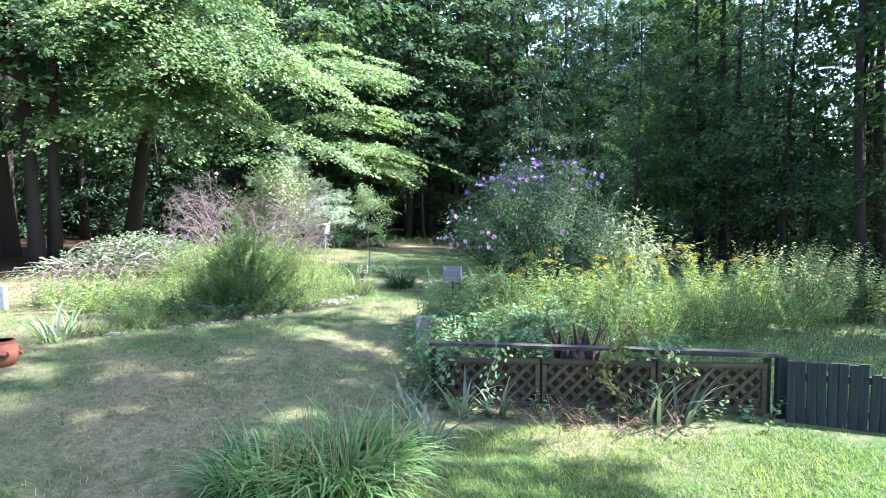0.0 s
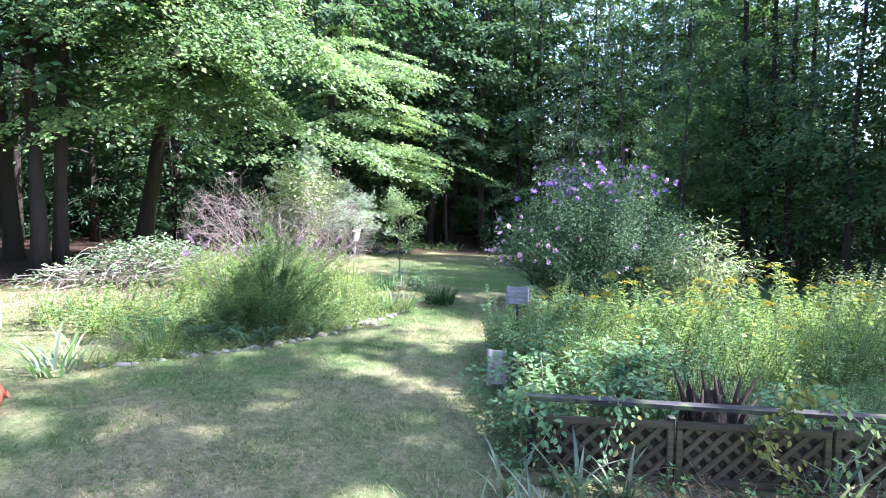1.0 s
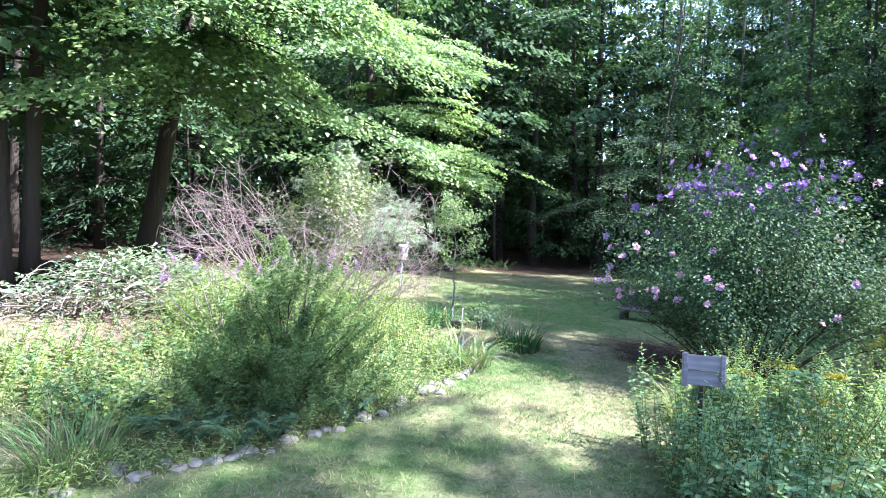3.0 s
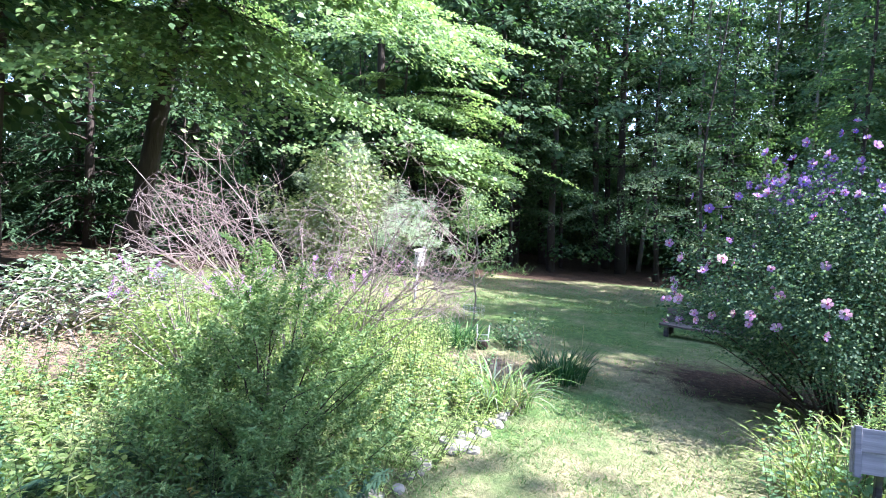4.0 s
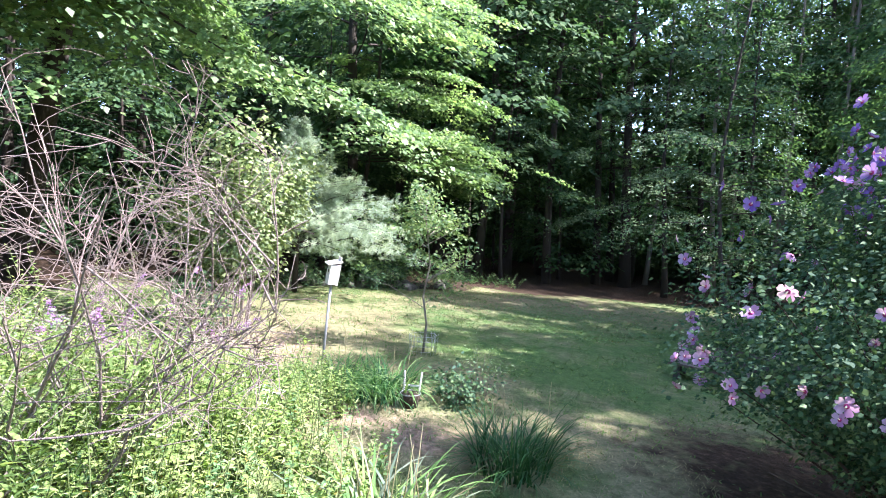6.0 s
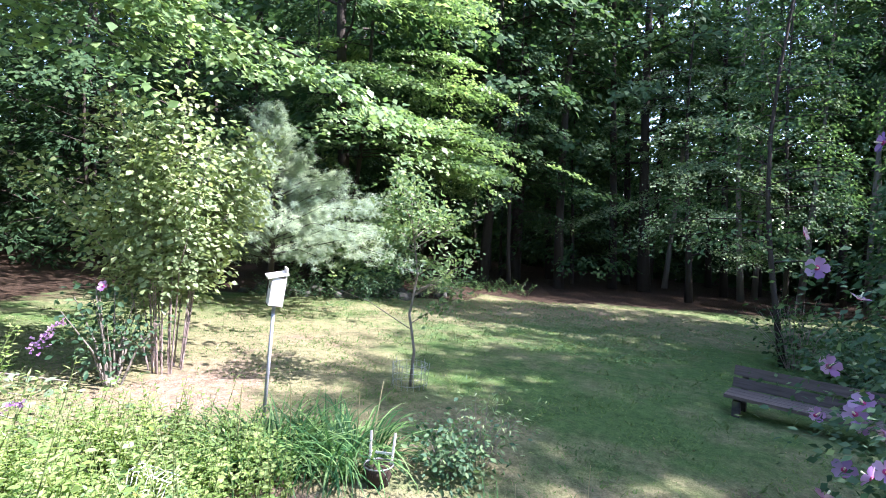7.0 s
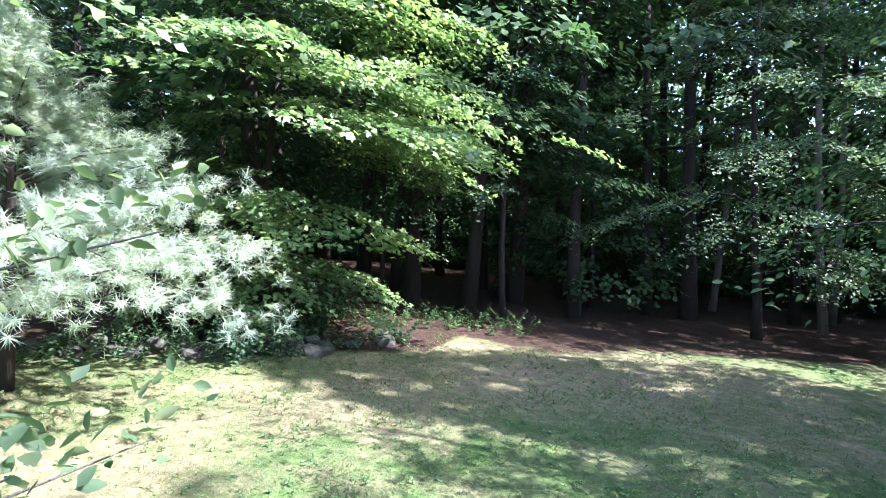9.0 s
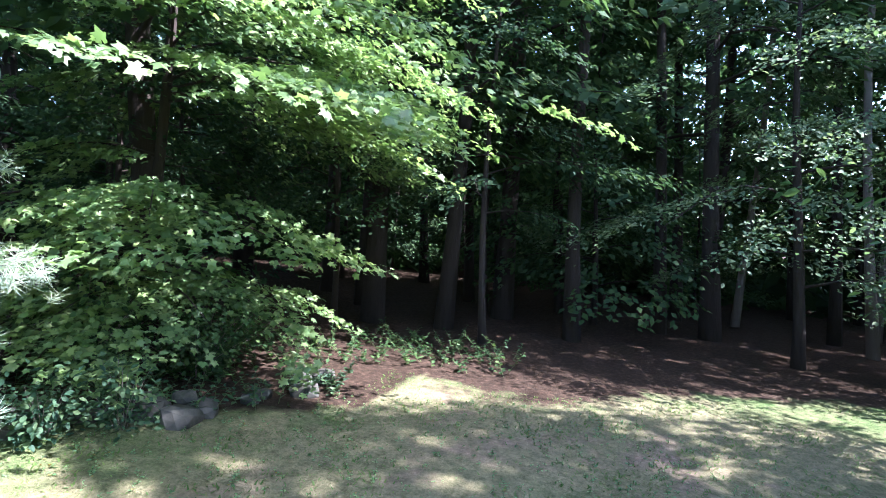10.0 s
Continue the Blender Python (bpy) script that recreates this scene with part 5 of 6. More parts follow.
def bench():
    a, b = Vector((1.0, 11.1, 0)), Vector((2.5, 10.35, 0))
    turn = math.degrees(math.atan2(b.y - a.y, b.x - a.x))
    mid = (a + b) / 2
    ob = thing("garden_bench", at(mid.x + 0.08, mid.y + 0.05, -0.10), "low dark weathered wooden bench with plank back on the lawn", "bench")
    R = pose(0, 0, 0, 0, 0, turn)
    L = (b - a).length
    tilt = pose(0, 0, 0, 0, 2.2, 0)
    for i in range(3):
        part("seat_plank", Geo().box(Matrix(), L, 0.11, 0.032, 0.006), OLDPLANK, ob, m=R @ tilt @ pose(0, -0.14 + 0.118 * i, 0.29))
    for i in range(2):
        part("back_plank", Geo().box(Matrix(), L, 0.028, 0.10, 0.006), OLDPLANK, ob, m=R @ tilt @ pose(0, 0.20 + 0.022 * i, 0.355 + 0.122 * i, -10))
    for s in (-1, 1):
        for y in (-0.14, 0.14):
            part("leg", Geo().box(Matrix(), 0.07, 0.07, 0.30, 0.006), WEATHERED, ob, m=R @ pose(s * (L / 2 - 0.12), y, 0.13))
        part("back_post", Geo().box(Matrix(), 0.06, 0.035, 0.32, 0.005), WEATHERED, ob, m=R @ pose(s * (L / 2 - 0.12), 0.235, 0.37, -10))


def stone_mesh(seed, flat=0.7, mat=STONE):
    rng = np.random.default_rng(seed)
    bm = bmesh.new()
    bmesh.ops.create_icosphere(bm, subdivisions=2, radius=0.5)
    k = rng.uniform(0.8, 1.25, 3)
    o = Vector(rng.uniform(0, 50, 3))
    for v in bm.verts:
        n = noise.noise(v.co * 2.2 + o) * 0.28 + noise.noise(v.co * 5 + o) * 0.08
        c = v.co * (1 + n)
        c = Vector((max(-0.42, min(0.42, c.x)), max(-0.42, min(0.42, c.y)), max(-0.40, min(0.38, c.z))))
        v.co = Vector((c.x * k[0], c.y * k[1], c.z * flat))
    me = bpy.data.meshes.new("stone")
    bm.to_mesh(me)
    bm.free()
    me.materials.append(mat)
    return me


def stones():
    rng = np.random.default_rng(90)
    forms = [stone_mesh(s) for s in range(7)]
    pale = [stone_mesh(s, 0.7, PALESTONE) for s in range(7)]
    edge = thing("bed_edging", at(-2.0, 3.8), "row of pale field stones edging the bed along the lawn", "edging")
    line = [(-3.10, 2.38), (-2.75, 2.72), (-2.25, 3.34), (-1.69, 4.30), (-1.45, 4.87), (-1.17, 5.72), (-1.0, 6.42)]
    o = at(-2.0, 3.8)

    def along(path, step):
        out = []
        for (ax, ay), (bx, by) in zip(path, path[1:]):
            L = math.hypot(bx - ax, by - ay)
            for k in range(max(1, int(L / step))):
                out.append((ax + (bx - ax) * k / max(1, int(L / step)), ay + (by - ay) * k / max(1, int(L / step))))
        return out
    for x, y in along(line, 0.078):
        s = rng.uniform(0.06, 0.155)
        p = at(x + rng.normal() * 0.05, y + rng.normal() * 0.05, -s * 0.02) - o
        part("stone", pale[int(rng.integers(0, 7))], PALESTONE, edge, m=Matrix.Translation(p) @ pose(0, 0, 0, rng.uniform(-12, 12), rng.uniform(-12, 12), rng.uniform(0, 360)) @ Matrix.Scale(s, 4))
    wall = thing("stone_wall", at(-4.0, 15.9), "low tumbled wall of mossy field stones at the wood's edge", "wall")
    o = at(-4.0, 15.9)
    path = [(-6.4, 14.2), (-5.5, 14.7), (-4.75, 15.05), (-4.35, 15.4), (-3.95, 15.95), (-3.55, 16.7), (-3.28, 17.3), (-3.15, 17.7)]
    for x, y in along(path, 0.22):
        for lift in (0.0, 0.16):
            if lift and rng.random() < 0.45:
                continue
            s = rng.uniform(0.22, 0.40) * (1 if not lift else 0.75)
            p = at(x + rng.normal() * 0.10, y + rng.normal() * 0.10, s * 0.08 + lift * 0.7) - o
            part("stone", forms[int(rng.integers(0, 7))], STONE, wall, m=Matrix.Translation(p) @ pose(0, 0, 0, rng.uniform(-15, 15), rng.uniform(-15, 15), rng.uniform(0, 360)) @ Matrix.Scale(s, 4))


def brush_pile(x, y):
    rng = np.random.default_rng(95)
    ob = thing("brush_pile", at(x, y), "heap of cut branches grown over with pale vines", "brush pile")
    ob.rotation_euler = (0, 0, 0.55)
    ob.scale = (1.15, 1.1, 1.1)
    for i in range(150):
        a = rng.normal() * 0.5 + (0 if rng.random() < 0.6 else 1.4)
        c = Vector((rng.normal() * 0.75, rng.normal() * 0.35, abs(rng.normal()) * 0.22 + 0.05))
        c.z *= max(0.25, 1 - (c.x / 1.7) ** 2)
        d = Vector((math.cos(a), math.sin(a) * 0.6, rng.normal() * 0.25)) * rng.uniform(0.25, 0.55)
        m = c + Vector((0, 0, 0.1))
        part("branch", Geo().tube([c - d, m, c + d], [0.011, 0.008, 0.004], 4, False), PALETWIG, ob)
    for i in range(9):
        s, k, w = rng.uniform(-1.2, -0.2), rng.uniform(0.6, 1.1), rng.normal() * 0.25
        part("branch", Geo().tube([Vector((s - 0.3 * k * math.cos(q) + 0.3 * k, -0.35 + w + 0.1 * q, 0.62 * k * math.sin(q))) for q in np.linspace(0, 2.3, 9)], [0.006] * 6 + [0.004, 0.003, 0.002], 4, False), PALETWIG, ob)
    n = 3300
    X, Y = rng.normal(size=n) * 0.75 + 0.15, rng.normal(size=n) * 0.42
    Z = 0.70 * np.exp(-(X / 1.35) ** 2) * np.exp(-(Y / 0.9) ** 2) * rng.uniform(0.6, 1.1, n)
    Z = Z + 0.08 * np.sin(X * 7) * np.sin(Y * 9) + 0.05
    P = np.stack([X, Y, Z], 1)
    part("vine_leaves", leaves("vine_leaves", P, np.array([0, 0, 1.0]) + rng.normal(size=P.shape) * 0.4, rand_unit(rng, n), rng.uniform(0.045, 0.08, n), OVAL), PALEBLUE, ob)


def ferns(name, label, spots, seed, length=0.45, mat=None):
    """Ferns: arching fronds with paired leaflets, one thing for each plant."""
    for j, (x, y) in enumerate(spots):
        rng = np.random.default_rng(seed + j)
        ob = thing("fern", at(x, y), label, "fern", "ferns in the bed")
        P, N, D, S = [], [], [], []
        for i in range(9):
            a = i * 2.4 + rng.normal() * 0.3
            L = length * rng.uniform(0.7, 1.2)
            d = np.array([math.cos(a), math.sin(a), 0])
            s = np.array([-d[1], d[0], 0])
            u = np.linspace(0.12, 1, 12)
            base = np.outer(u * L * 0.7, d) + np.outer(L * (1.5 * u - 0.8 * u * u), [0, 0, 1])
            for k in (-1, 1):
                P.append(base)
                D.append(np.tile(s * k + d * 0.35 + np.array([0, 0, -0.1]) , (12, 1)) + rng.normal(size=(12, 3)) * 0.15)
                N.append(np.tile([0, 0, 1.0], (12, 1)) + d * 0.4 * u[:, None] + rng.normal(size=(12, 3)) * 0.2)
                S.append(0.13 * np.sin(np.pi * (0.12 + 0.85 * u)) * L / 0.45 + 0.02)
        part("fronds", leaves("fronds", np.concatenate(P), np.concatenate(N), np.concatenate(D), np.concatenate(S), (SLIM[0] * np.array([0.85, 1, 1]), SLIM[1])), mat or STRAP, ob)


def pots():
    ob = thing("strawberry_pot", at(-3.12, 1.22), "round terracotta strawberry pot with side pockets on the lawn", "pot")
    prof = [(0.075, 0.0), (0.11, 0.03), (0.135, 0.09), (0.135, 0.15), (0.11, 0.20), (0.10, 0.225), (0.112, 0.24), (0.095, 0.24), (0.085, 0.20)]
    part("pot_body", Geo().tube([(0, 0, z) for r, z in prof], [r for r, z in prof], 20), TERRACOTTA, ob)
    for k in range(5):
        a = -1.9 + k * 1.25
        d = Vector((math.cos(a), math.sin(a), 0.45)).normalized()
        p = Vector((math.cos(a) * 0.125, math.sin(a) * 0.125, 0.115))
        part("pocket", Geo().tube([p, p + d * 0.028], [0.030, 0.036], 10, False), TERRACOTTA, ob)
        # near-black disc that closes the pocket
        part("pocket_disc", Geo().tube([p + d * 0.010, p + d * 0.012], [0.029, 0.029], 10), BLACKHOLE, ob)
    peg = thing("white_peg", at(-5.25, 3.3), "short white wooden marker post in the grass", "post")
    part("peg_post", Geo().box(pose(0, 0, 0.15), 0.075, 0.06, 0.34, 0.006), WHITEWOOD, peg)
    pl = thing("planter", at(-1.58, 8.2), "small round planter with two pale upright handles in the bed", "planter")
    part("bowl", Geo().tube([(0, 0, 0), (0, 0, 0.10), (0, 0, 0.14), (0, 0, 0.13)], [0.10, 0.13, 0.135, 0.115], 18), ROTTENSHADE, pl)
    part("rim", Geo().tube([(0.135 * math.cos(a), 0.135 * math.sin(a), 0.142) for a in np.linspace(0, 2 * np.pi, 22)], 0.006, 5, False), POLE, pl)
    for s in (-1, 1):
        part("handle", Geo().box(pose(0.11 * s, 0.08, 0.23, -14, 4 * s, 0), 0.022, 0.014, 0.24, 0.003), WHITEWOOD, pl)
    part("crossbar", Geo().box(pose(0, 0.085, 0.20), 0.22, 0.012, 0.016, 0.002), WHITEWOOD, pl)
    pl.scale = (0.66, 0.66, 0.85)
    wb = thing("wire_basket", at(-2.5, 7.42, 0.06), "bent white wire basket lying among the weeds", "basket")
    wb.scale = (0.62, 0.62, 0.62)
    for k in range(9):
        x = -0.16 + 0.04 * k
        part("wire", Geo().tube([(x, -0.10, 0.05), (x * 1.15, -0.02, 0.23 - 0.2 * x), (x * 1.1, 0.12, 0.24 - 0.2 * x)], 0.004, 5), WHITEWIRE, wb)
    for y, z in ((-0.08, 0.10), (0.0, 0.235), (0.11, 0.245)):
        part("cross_wire", Geo().tube([(-0.2, y, z + 0.03), (0.2, y, z - 0.03)], 0.006, 5), WHITEWIRE, wb)


def vine(x, y, h, seed, n, mat, size, sway=0.12):
    """A climber that hangs over the fence's rail."""
    rng = np.random.default_rng(seed)
    ob = thing("climbing_vine", at(x, y), "climbing vine with yellow-green leaves hanging over the fence rail", "vine", "vines on the fence")
    pts = [Vector((sway * math.sin(k * 1.3 + seed), -0.05 - 0.02 * math.sin(k), h * k / 6)) for k in range(7)]
    part("vine_stem", Geo().tube(pts, 0.005, 5), TWIG, ob)
    u = rng.random(n) ** 0.7
    P = np.stack([sway * np.sin(u * 7.8 + seed) + rng.normal(size=n) * 0.06, -0.07 + rng.normal(size=n) * 0.045, h * u + rng.normal(size=n) * 0.03], 1)
    part("foliage", leaves("foliage", P, np.array([0.2, -0.6, 0.7]) + rng.normal(size=(n, 3)) * 0.35, np.array([0, -0.3, -0.8]) + rng.normal(size=(n, 3)) * 0.6, rng.uniform(0.6, 1.2, n) * size, OVAL), mat, ob)


def lawn_grass():
    rng = np.random.default_rng(99)
    n = 210000
    x, y = rng.uniform(-7.6, 5, n), -2.6 + 23 * rng.random(n) ** 1.6
    keep = y < 18.4 + 0.5 * np.maximum(x + 1, 0)
    keep &= ~((x < -2.9) & (y > 15.0 + 0.75 * (x + 4.6)))
    keep &= ~((x > 0.85) & (y > 1.45) & (y < 6.2))
    keep &= x > -7.4
    keep &= (x - 1.35) ** 2 / 1.7 + (y - 8.1) ** 2 / 1.6 > rng.uniform(0, 1, n)
    patch = np.sin(x * 1.9 + np.sin(y * 1.3) * 1.4) + np.sin(y * 1.5 + x * 0.6) + rng.normal(size=n) * 0.5
    keep &= patch > -1.3
    x, y = x[keep], y[keep]
    n = len(x)
    P = np.stack([x, y, ground(x, y) - 0.005], 1)
    L = rng.uniform(0.022, 0.044, n) * np.where(y < 7, 1.35, 1.0)
    ob = part("lawn_grass", blades("lawn_grass", P, rng.uniform(0, 6.28, n), L, rng.uniform(0.005, 0.010, n) * (1 + np.clip(y / 14, 0, 1)), rng.uniform(0.2, 0.5, n), rng, 1, (0.85, 1.35)), GRASS)
    tagged(ob, "short mown grass, thin and dry in places", "grass", kind="stuff")
    n = 75000
    x, y = rng.uniform(-5.5, 2.2, n), -2.4 + 10.5 * rng.random(n) ** 1.25
    keep = ~((x > 0.75) & (y > 1.4)) & ~((x > 1.0) & (y < 1.3)) & (np.sin(x * 1.3 + 2) + np.sin(y * 1.1 + x * 0.8) + rng.normal(size=n) * 0.6 > -0.9)
    x, y = x[keep], y[keep]
    n = len(x)
    P = np.stack([x, y, ground(x, y) - 0.005], 1)
    ob = part("dry_grass", blades("dry_grass", P, rng.uniform(0, 6.28, n), rng.uniform(0.025, 0.055, n), rng.uniform(0.003, 0.006, n), rng.uniform(0.2, 0.6, n), rng, 1, (0.6, 1.3)), STRAW)
    tagged(ob, "dry straw-coloured blades among the mown grass", "grass", kind="stuff")
    n = 40000
    x, y = rng.uniform(0.6, 6.0, n), rng.uniform(-2.4, 1.3, n)
    keep = (x > 1.0 + 0.25 * np.sin(y * 3)) & (y < 1.15 + 0.12 * np.sin(x * 4))
    x, y = x[keep], y[keep]
    n = len(x)
    P = np.stack([x, y, ground(x, y) - 0.005], 1)
    ob = part("lush_grass", blades("lush_grass", P, rng.uniform(0, 6.28, n), rng.uniform(0.04, 0.085, n), rng.uniform(0.004, 0.008, n), rng.uniform(0.3, 1.3, n), rng, 2, (0.25, 0.95)), LUSH)
    tagged(ob, "thick bright green grass in front of the fence", "grass", kind="stuff")


lattice_fence()
picket_fence()
vine(2.5, 1.58, 0.82, 1, 150, VINE, 0.06)
vine(1.42, 1.55, 0.7, 2, 60, BLUISH, 0.05, 0.05)
vine(2.85, 1.5, 0.75, 3, 70, WEED, 0.055, 0.16)
vine(0.9, 1.6, 0.62, 4, 90, BLUISH, 0.06, 0.1)
stump()
right_bed()
for x, y, sd, r, h in ((1.0, 2.25, 1, 0.55, 0.55), (1.55, 2.5, 2, 0.6, 0.6), (0.95, 3.3, 3, 0.5, 0.55), (1.9, 3.0, 4, 0.6, 0.6), (1.15, 4.4, 5, 0.45, 0.7), (0.95, 1.9, 6, 0.35, 0.45), (2.9, 2.4, 7, 0.5, 0.4)):
    bramble(x, y, 100 + sd, 16, r, h)
board("white_board", "short weathered pale board standing in the brambles", 0.59, 2.92, 0.09, 0.19, 0.33, PALEBOARD, 8, False)
board("grey_sign_board", "weathered grey board on a stake above the weeds", 0.78, 4.3, 0.61, 0.275, 0.21, GREYBOARD, -8, True)
strap_clump("ornamental_grass", "arching clump of bright green strap leaves with dry stalks", 0.56, -0.10, 0.66, 0.40, 1000, ((STRAP, 0.92), (STRAW, 0.08)), 1, 0.018, 2.1, stalks=30, lay=(0.05, 0.8))
strap_clump("ornamental_grass", "smaller clump of deep green strap leaves", 0.10, -0.25, 0.45, 0.29, 420, ((STRAP, 0.7), (DEEPSTRAP, 0.3)), 3, 0.017, 1.8, stalks=8, lay=(0.05, 0.8))
strap_clump("iris_clump", "pale grey-green iris leaves beside the fence", 0.95, 0.55, 0.3, 0.42, 36, ((PALESTRAP, 1.0),), 2, 0.03, 1.5)
for i, (x, y, h) in enumerate(((1.15, 1.3, 0.4), (1.45, 1.38, 0.36), (2.75, 1.38, 0.42), (3.0, 1.4, 0.44), (0.75, 1.15, 0.36))):
    strap_clump("iris_clump", "iris with broad grey-green leaves against the lattice", x, y, 0.14, h, 12, ((PALESTRAP, 1.0),), 10 + i, 0.035, 1.0, group="irises at the fence")
strap_clump("iris_clump", "sprawling iris with pale leaves on the lawn", -3.35, 2.15, 0.45, 0.38, 44, ((PALESTRAP, 0.7), (STRAP, 0.3)), 20, 0.028, 1.3)
strap_clump("grass_tuft", "loose tuft of tall grass at the bed's edge", -2.95, 2.95, 0.38, 0.42, 170, ((STRAP, 0.7), (STRAW, 0.3)), 21, 0.008, 1.2)
strap_clump("daylily", "dark green daylily clump beside the lawn", -0.62, 7.42, 0.5, 0.43, 300, ((DEEPSTRAP, 1.0),), 22, 0.013, 1.6, stalks=4, lay=(0.05, 0.75))
strap_clump("daylily", "wide dark green daylily clump below the birdhouse", -2.35, 8.25, 0.6, 0.40, 380, ((DEEPSTRAP, 0.4), (STRAP, 0.6)), 23, 0.017, 2.3, stalks=2, lay=(0.15, 0.8))
strap_clump("daylily", "broad arching daylily clump beside the planter", -1.92, 8.42, 0.6, 0.42, 330, ((DEEPSTRAP, 0.6), (STRAP, 0.4)), 24, 0.017, 2.2, stalks=2, lay=(0.15, 0.8))
shrub("withered_plant", "low dark olive perennial with browning leaves beside the planter", -1.22, 8.5, 0.3, 0.27, 26, 34, 0.042, HIBISCUS, 27, low=0.15, outline=OVAL, thick=0.004, cat="plant")
shrub("seedling_plant", "upright grey-green seed stalks behind the planter", -1.05, 8.7, 0.55, 0.3, 12, 26, 0.045, SHRUBMID, 28, low=0.3, outline=SLIM, thick=0.003, cat="plant")
strap_clump("pale_grass_tuft", "tuft of pale arching grass at the bed's corner", -1.15, 6.25, 0.5, 0.44, 130, ((STRAP, 0.45), (PALESTRAP, 0.4), (STRAW, 0.15)), 25, 0.02, 1.7, stalks=8)
strap_clump("yellow_grass_tuft", "yellow-green grassy clump with dry stalks", 1.12, 5.35, 0.55, 0.42, 300, ((WEED, 0.8), (STRAW, 0.2)), 26, 0.014, 1.8, stalks=9)
shrub("yellow_perennial", "yellow-green leafy perennial below the hibiscus", 1.22, 5.72, 0.46, 0.42, 34, 34, 0.085, WEED, 29, low=0.1, outline=SLIM, thick=0.003, cat="plant")
meshes = hibiscus()
shrub("sumac_shrub", "pale green shrub growing beside the hibiscus", 3.75, 7.2, 1.75, 1.1, 46, 70, 0.12, SHRUB, 120, outline=SLIM, low=0.25)
feathery_shrub(-2.4, 4.45, 1.38, 0.54)
shrub("leafy_shrub", "tall many-stemmed shrub with pale sunlit leaves", -4.15, 9.45, 2.6, 1.08, 17, 660, 0.06, SHRUB, 122, bark=TWIG, low=0.42, outline=LEAF, vase=0.5, thick=0.009, scatter=0.13)
r = shrub("young_hibiscus", "small hibiscus with one lilac flower", -4.2, 8.9, 0.95, 0.45, 14, 40, 0.06, HIBISCUS, 123, low=0.3)
small_flower(0.15, -0.25, 0.85, r, meshes)
dead_bush()


def butterfly_bush(x, y, seed):
    rng = np.random.default_rng(seed)
    ob = shrub("butterfly_bush", "leafy butterfly bush with lilac flower spikes", x, y, 1.05, 0.6, 22, 70, 0.075, WEED, seed, low=0.2, outline=SLIM)
    n = 90
    u = rng.random(n)
    P = np.stack([rng.normal(size=n) * 0.016 * (1.1 - u), rng.normal(size=n) * 0.016 * (1.1 - u), u * 0.15], 1)
    me = leaves("flower_spike", P, rand_unit(rng, n), rand_unit(rng, n), rng.uniform(0.010, 0.018, n), KITE)
    for k in range(9):
        a, q = rng.uniform(0, 6.28), rng.uniform(0.3, 0.7)
        part("flower_spike", me, LILAC, ob, m=pose(q * math.cos(a), q * math.sin(a), rng.uniform(0.75, 1.1), rng.uniform(-70, 70), rng.uniform(-70, 70)))


butterfly_bush(-2.75, 5.35, 125)
butterfly_bush(-3.5, 5.3, 126)
butterfly_bush(-2.55, 6.0, 127)
pine()
birdhouse()
sapling()
bench()
stones()
brush_pile(-5.75, 6.6)
ferns("fern", "green fern at the foot of the dark shrub", [(-2.1, 3.7), (-2.5, 3.45), (-1.75, 4.2), (-3.1, 3.6), (-2.75, 3.4), (-2.25, 3.5), (-3.5, 3.6), (-3.0, 4.1)], 130, 0.30, HIBISCUS)
pots()
RB = np.random.default_rng(140)
def lumpy(x, y):
    return 0.62 + 0.28 * math.sin(2.3 * x + 1.1 * y) * math.cos(1.9 * y - 0.7 * x) + RB.uniform(-0.18, 0.25)


def clear_of_shrub(spots):
    return [(x, y, lumpy(x, y)) for x, y in spots if (x + 2.4) ** 2 + (y - 4.4) ** 2 > 0.22 and (x + 2.68) ** 2 + (y - 7.4) ** 2 > 0.09]


LEFT_BED = [(-3.4, 2.9), (-1.75, 4.5), (-1.25, 5.9), (-1.3, 6.9), (-2.6, 7.4), (-3.9, 6.5), (-4.2, 5.3), (-5.3, 4.5), (-5.0, 3.3)]
weed_patch("bed_weeds", "light green weeds filling the sunny bed", clear_of_shrub(inside(RB, 400, LEFT_BED)), 0.5, 22, 0.062, WEED, 141, fan=0.45)
weed_patch("bed_weeds", "soft blue-green weeds in the sunny bed", clear_of_shrub(inside(RB, 320, LEFT_BED)), 0.55, 24, 0.055, BLUISH, 146, OVAL, fan=0.4)
weed_patch("bed_weeds", "pale silvery weeds among the greener ones", clear_of_shrub(inside(RB, 330, LEFT_BED)), 0.62, 18, 0.07, PALEWEED, 144, SLIM)
weed_patch("bed_weeds", "tall leafy weeds below the bare bush", clear_of_shrub(inside(RB, 300, [(-3.6, 5.4), (-2.0, 5.2), (-1.9, 6.9), (-3.4, 7.2), (-5.0, 6.8), (-4.6, 5.8)])), 1.05, 48, 0.055, WEED, 142, fan=0.4)
weed_patch("bed_weeds", "tall pale weeds below the bare bush", clear_of_shrub(inside(RB, 170, [(-3.6, 5.4), (-1.7, 5.2), (-1.7, 6.9), (-3.4, 7.4), (-5.0, 7.0), (-4.6, 5.8)])), 1.1, 40, 0.06, PALEWEED, 145, SLIM)
weed_patch("bed_weeds", "low weeds round the daylilies", [(x, y, RB.uniform(0.5, 1.1)) for x, y in inside(RB, 420, [(-3.6, 7.0), (-2.2, 7.0), (-1.9, 7.8), (-2.6, 8.4), (-3.6, 8.2)])],
           0.4, 14, 0.055, WEED, 143)
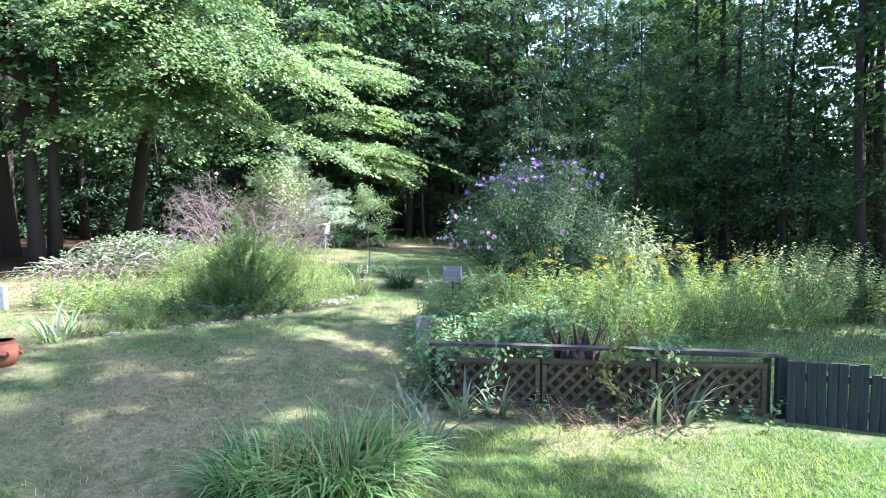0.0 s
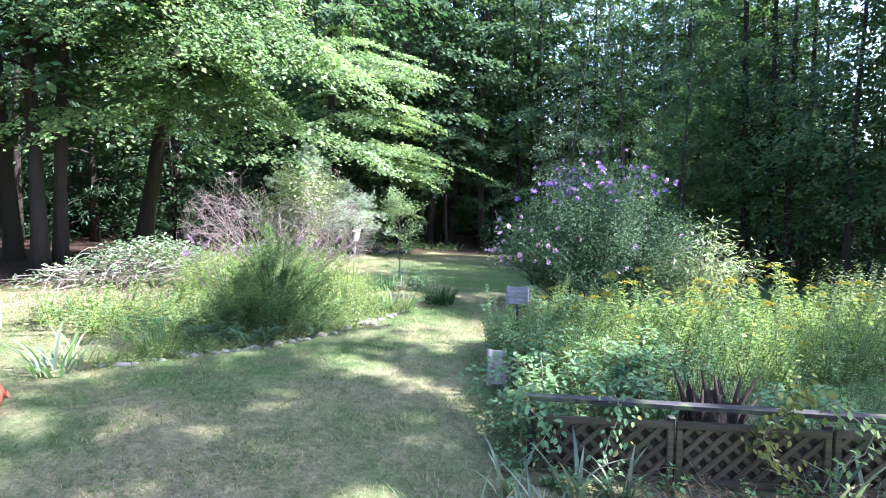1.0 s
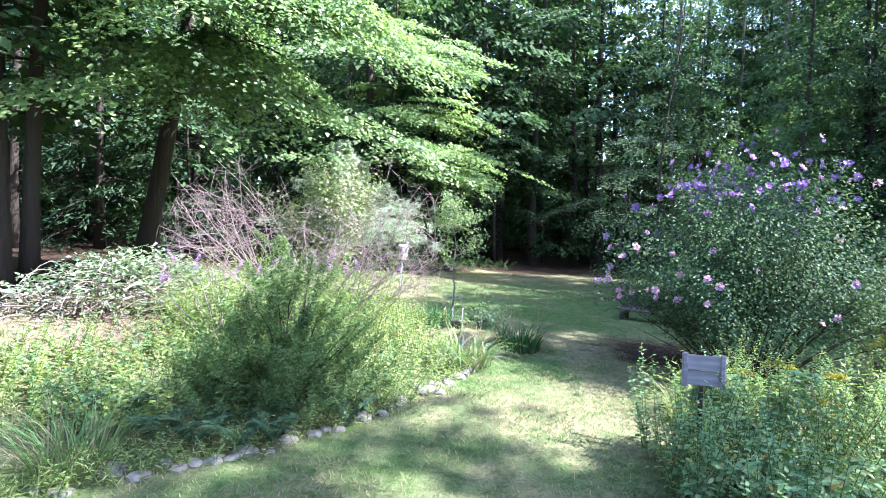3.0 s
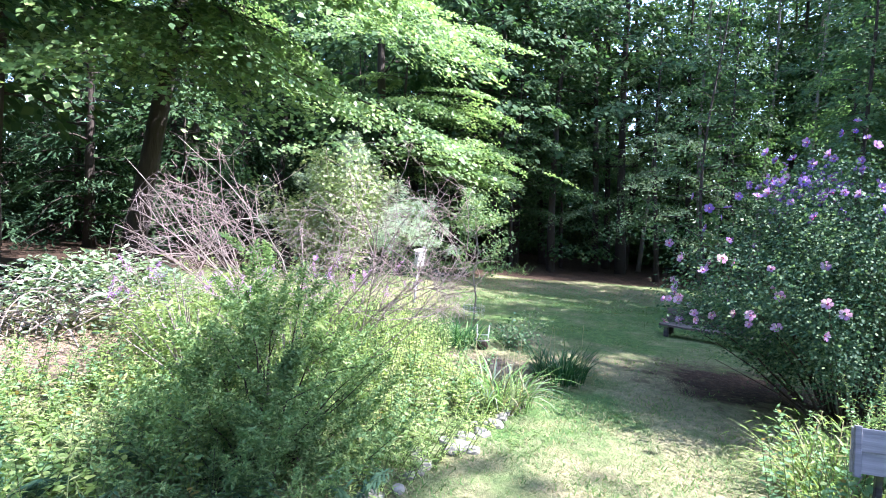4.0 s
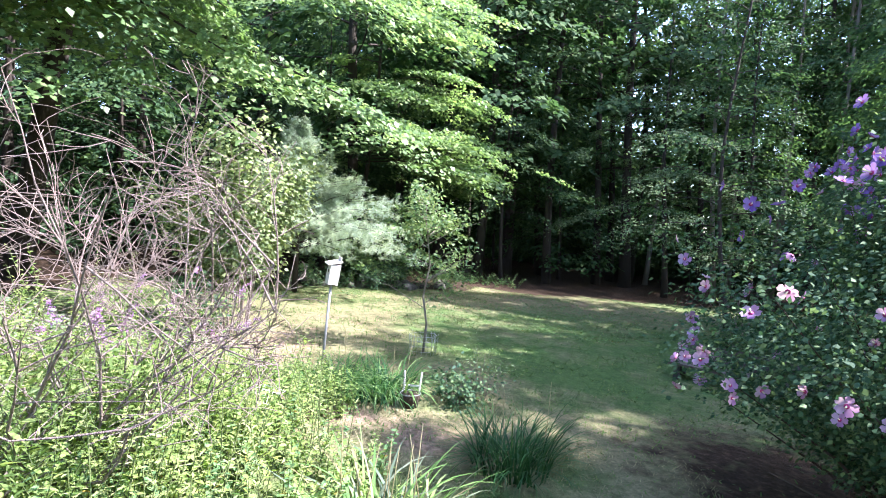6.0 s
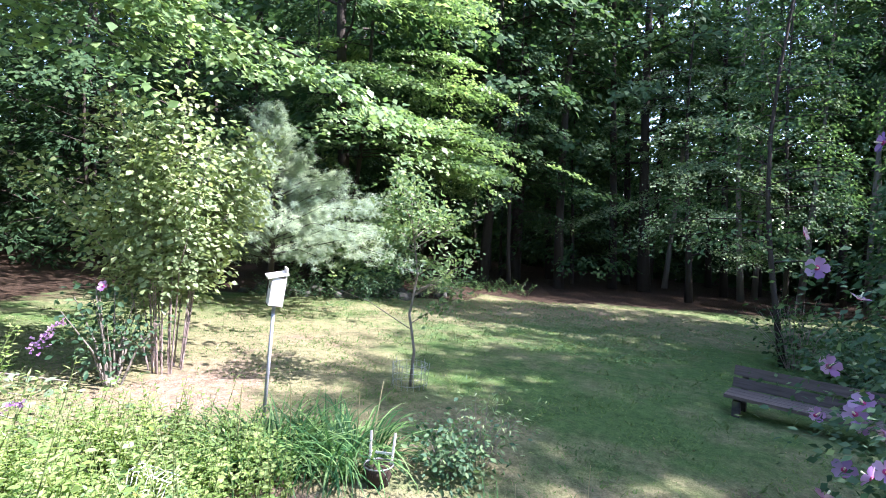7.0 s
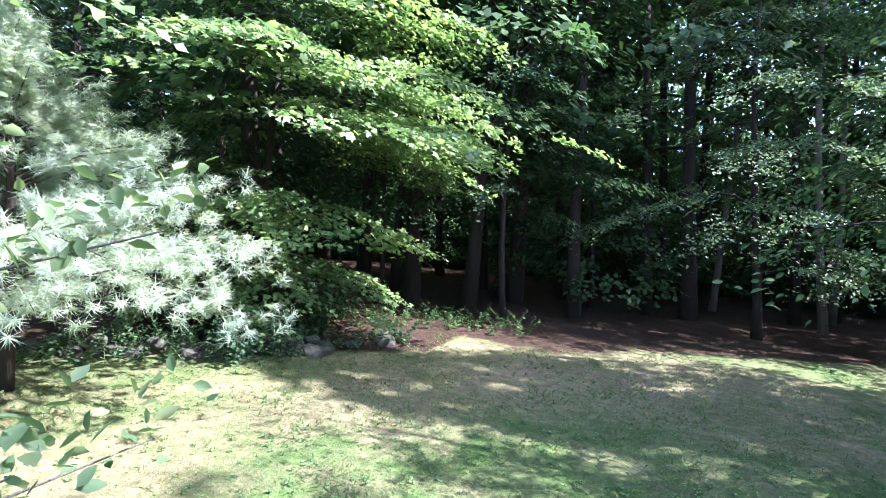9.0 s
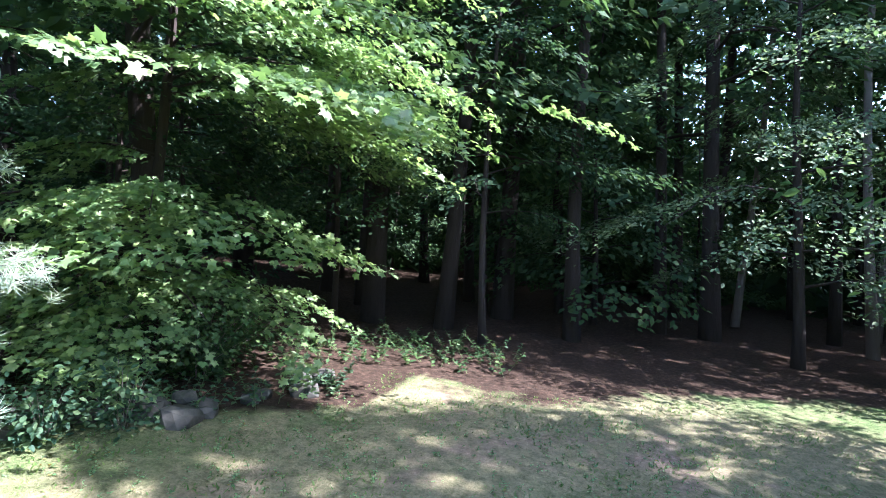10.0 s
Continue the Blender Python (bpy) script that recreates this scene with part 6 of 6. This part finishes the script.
tree("small_tree", "slim crooked young tree with thin sparse leaves above a thicket", at(2.55, 14.0), 8.0, 0.045, (0.0, 0.0), 1.5, 1.9, 40, 3600, 0.07, OVAL, EDGELEAF, BARK, seed=47, bend=0.25, droop=0.3, flat=0.08)
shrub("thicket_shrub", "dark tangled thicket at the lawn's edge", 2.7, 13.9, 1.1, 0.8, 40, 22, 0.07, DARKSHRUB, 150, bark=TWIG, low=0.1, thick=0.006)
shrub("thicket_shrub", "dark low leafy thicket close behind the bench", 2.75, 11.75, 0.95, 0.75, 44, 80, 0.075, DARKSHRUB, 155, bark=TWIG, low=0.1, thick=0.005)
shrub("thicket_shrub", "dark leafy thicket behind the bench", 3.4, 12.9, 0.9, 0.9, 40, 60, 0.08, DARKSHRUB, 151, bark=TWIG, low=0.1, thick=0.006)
# dark leaves put the shade behind the wall into the thickets' colour
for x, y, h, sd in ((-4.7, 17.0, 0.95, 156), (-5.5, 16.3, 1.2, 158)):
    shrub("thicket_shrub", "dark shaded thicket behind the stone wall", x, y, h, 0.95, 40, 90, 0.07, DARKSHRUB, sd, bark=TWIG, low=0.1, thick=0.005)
for x, y, h, sd in ((-4.42, 15.05, 0.5, 164), (-4.1, 15.45, 0.62, 165)):
    shrub("wall_sapling", "small leafy sapling growing against the stone wall", x, y, h, 0.26, 12, 46, 0.065, HIBISCUS, sd, low=0.15, thick=0.004, cat="sapling")
weed_patch("wall_plants", "low green plants along the stone wall", [(x, y, RB.uniform(0.4, 1.3)) for x, y in inside(RB, 150, [(-6.2, 13.6), (-4.6, 14.6), (-3.7, 15.8), (-2.9, 17.4), (-3.3, 17.6), (-4.5, 15.6), (-6.4, 14.6)])],
           0.36, 16, 0.075, HIBISCUS, 152, OVAL, 0.5, 0.8)
# dark leaf colour stands in for the shade under the trees
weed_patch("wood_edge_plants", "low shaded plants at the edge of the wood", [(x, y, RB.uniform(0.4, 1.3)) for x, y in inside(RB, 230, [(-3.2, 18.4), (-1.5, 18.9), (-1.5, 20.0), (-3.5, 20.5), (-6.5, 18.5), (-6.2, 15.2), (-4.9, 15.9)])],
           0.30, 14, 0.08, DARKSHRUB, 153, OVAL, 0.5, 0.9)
spots = [(RB.normal(2.35, 0.35), RB.normal(1.33, 0.09), RB.uniform(0.4, 1.2)) for k in range(60)]
weed_patch("board_weeds", "leafy weeds hiding the stake of the grey board", [(RB.normal(0.84, 0.16), RB.normal(4.08, 0.09), RB.uniform(0.7, 1.15)) for k in range(34)], 0.52, 26, 0.06, BLUISH, 167, fan=0.3)
weed_patch("dead_stems", "heap of dry brown stems and leaves at the foot of the fence", spots, 0.2, 12, 0.07, STRAWDARK, 162, SLIM, hang=1.2, fan=1.2, stem=TWIG)
spots = [(RB.uniform(0.7, 3.9), RB.normal(1.42, 0.07), RB.uniform(0.4, 1.2)) for k in range(45)]
weed_patch("fence_weeds", "weeds along the foot of the lattice fence", spots, 0.22, 12, 0.06, BLUISH, 163, fan=0.5)
EDGE = [(-3.2, 2.3), (-2.75, 2.75), (-2.25, 3.4), (-1.7, 4.38), (-1.45, 4.95), (-1.18, 5.8), (-1.0, 6.5)]
spots = []
for (ax, ay), (bx, by) in zip(EDGE, EDGE[1:]):
    for k in range(48):
        t = RB.random()
        spots.append((ax + (bx - ax) * t + RB.normal(0, 0.10) - 0.03, ay + (by - ay) * t + RB.normal(0, 0.08), RB.uniform(0.5, 1.4)))
weed_patch("edge_weeds", "small weeds and grass between the edging stones", spots, 0.22, 14, 0.055, WEED, 160, SLIM, fan=0.6)
CLOVER = inside(RB, 1700, [(-5.5, 12.6), (-3.0, 12.2), (0.5, 12.6), (3.2, 16.5), (-0.5, 18.3), (-3.0, 17.2), (-4.6, 14.9)])
weed_patch("lawn_clover", "low clover and plantain in the thin lawn", [(x, y, RB.uniform(0.6, 1.3)) for x, y in CLOVER], 0.05, 6, 0.036, BLUISH, 161)
lawn_grass()
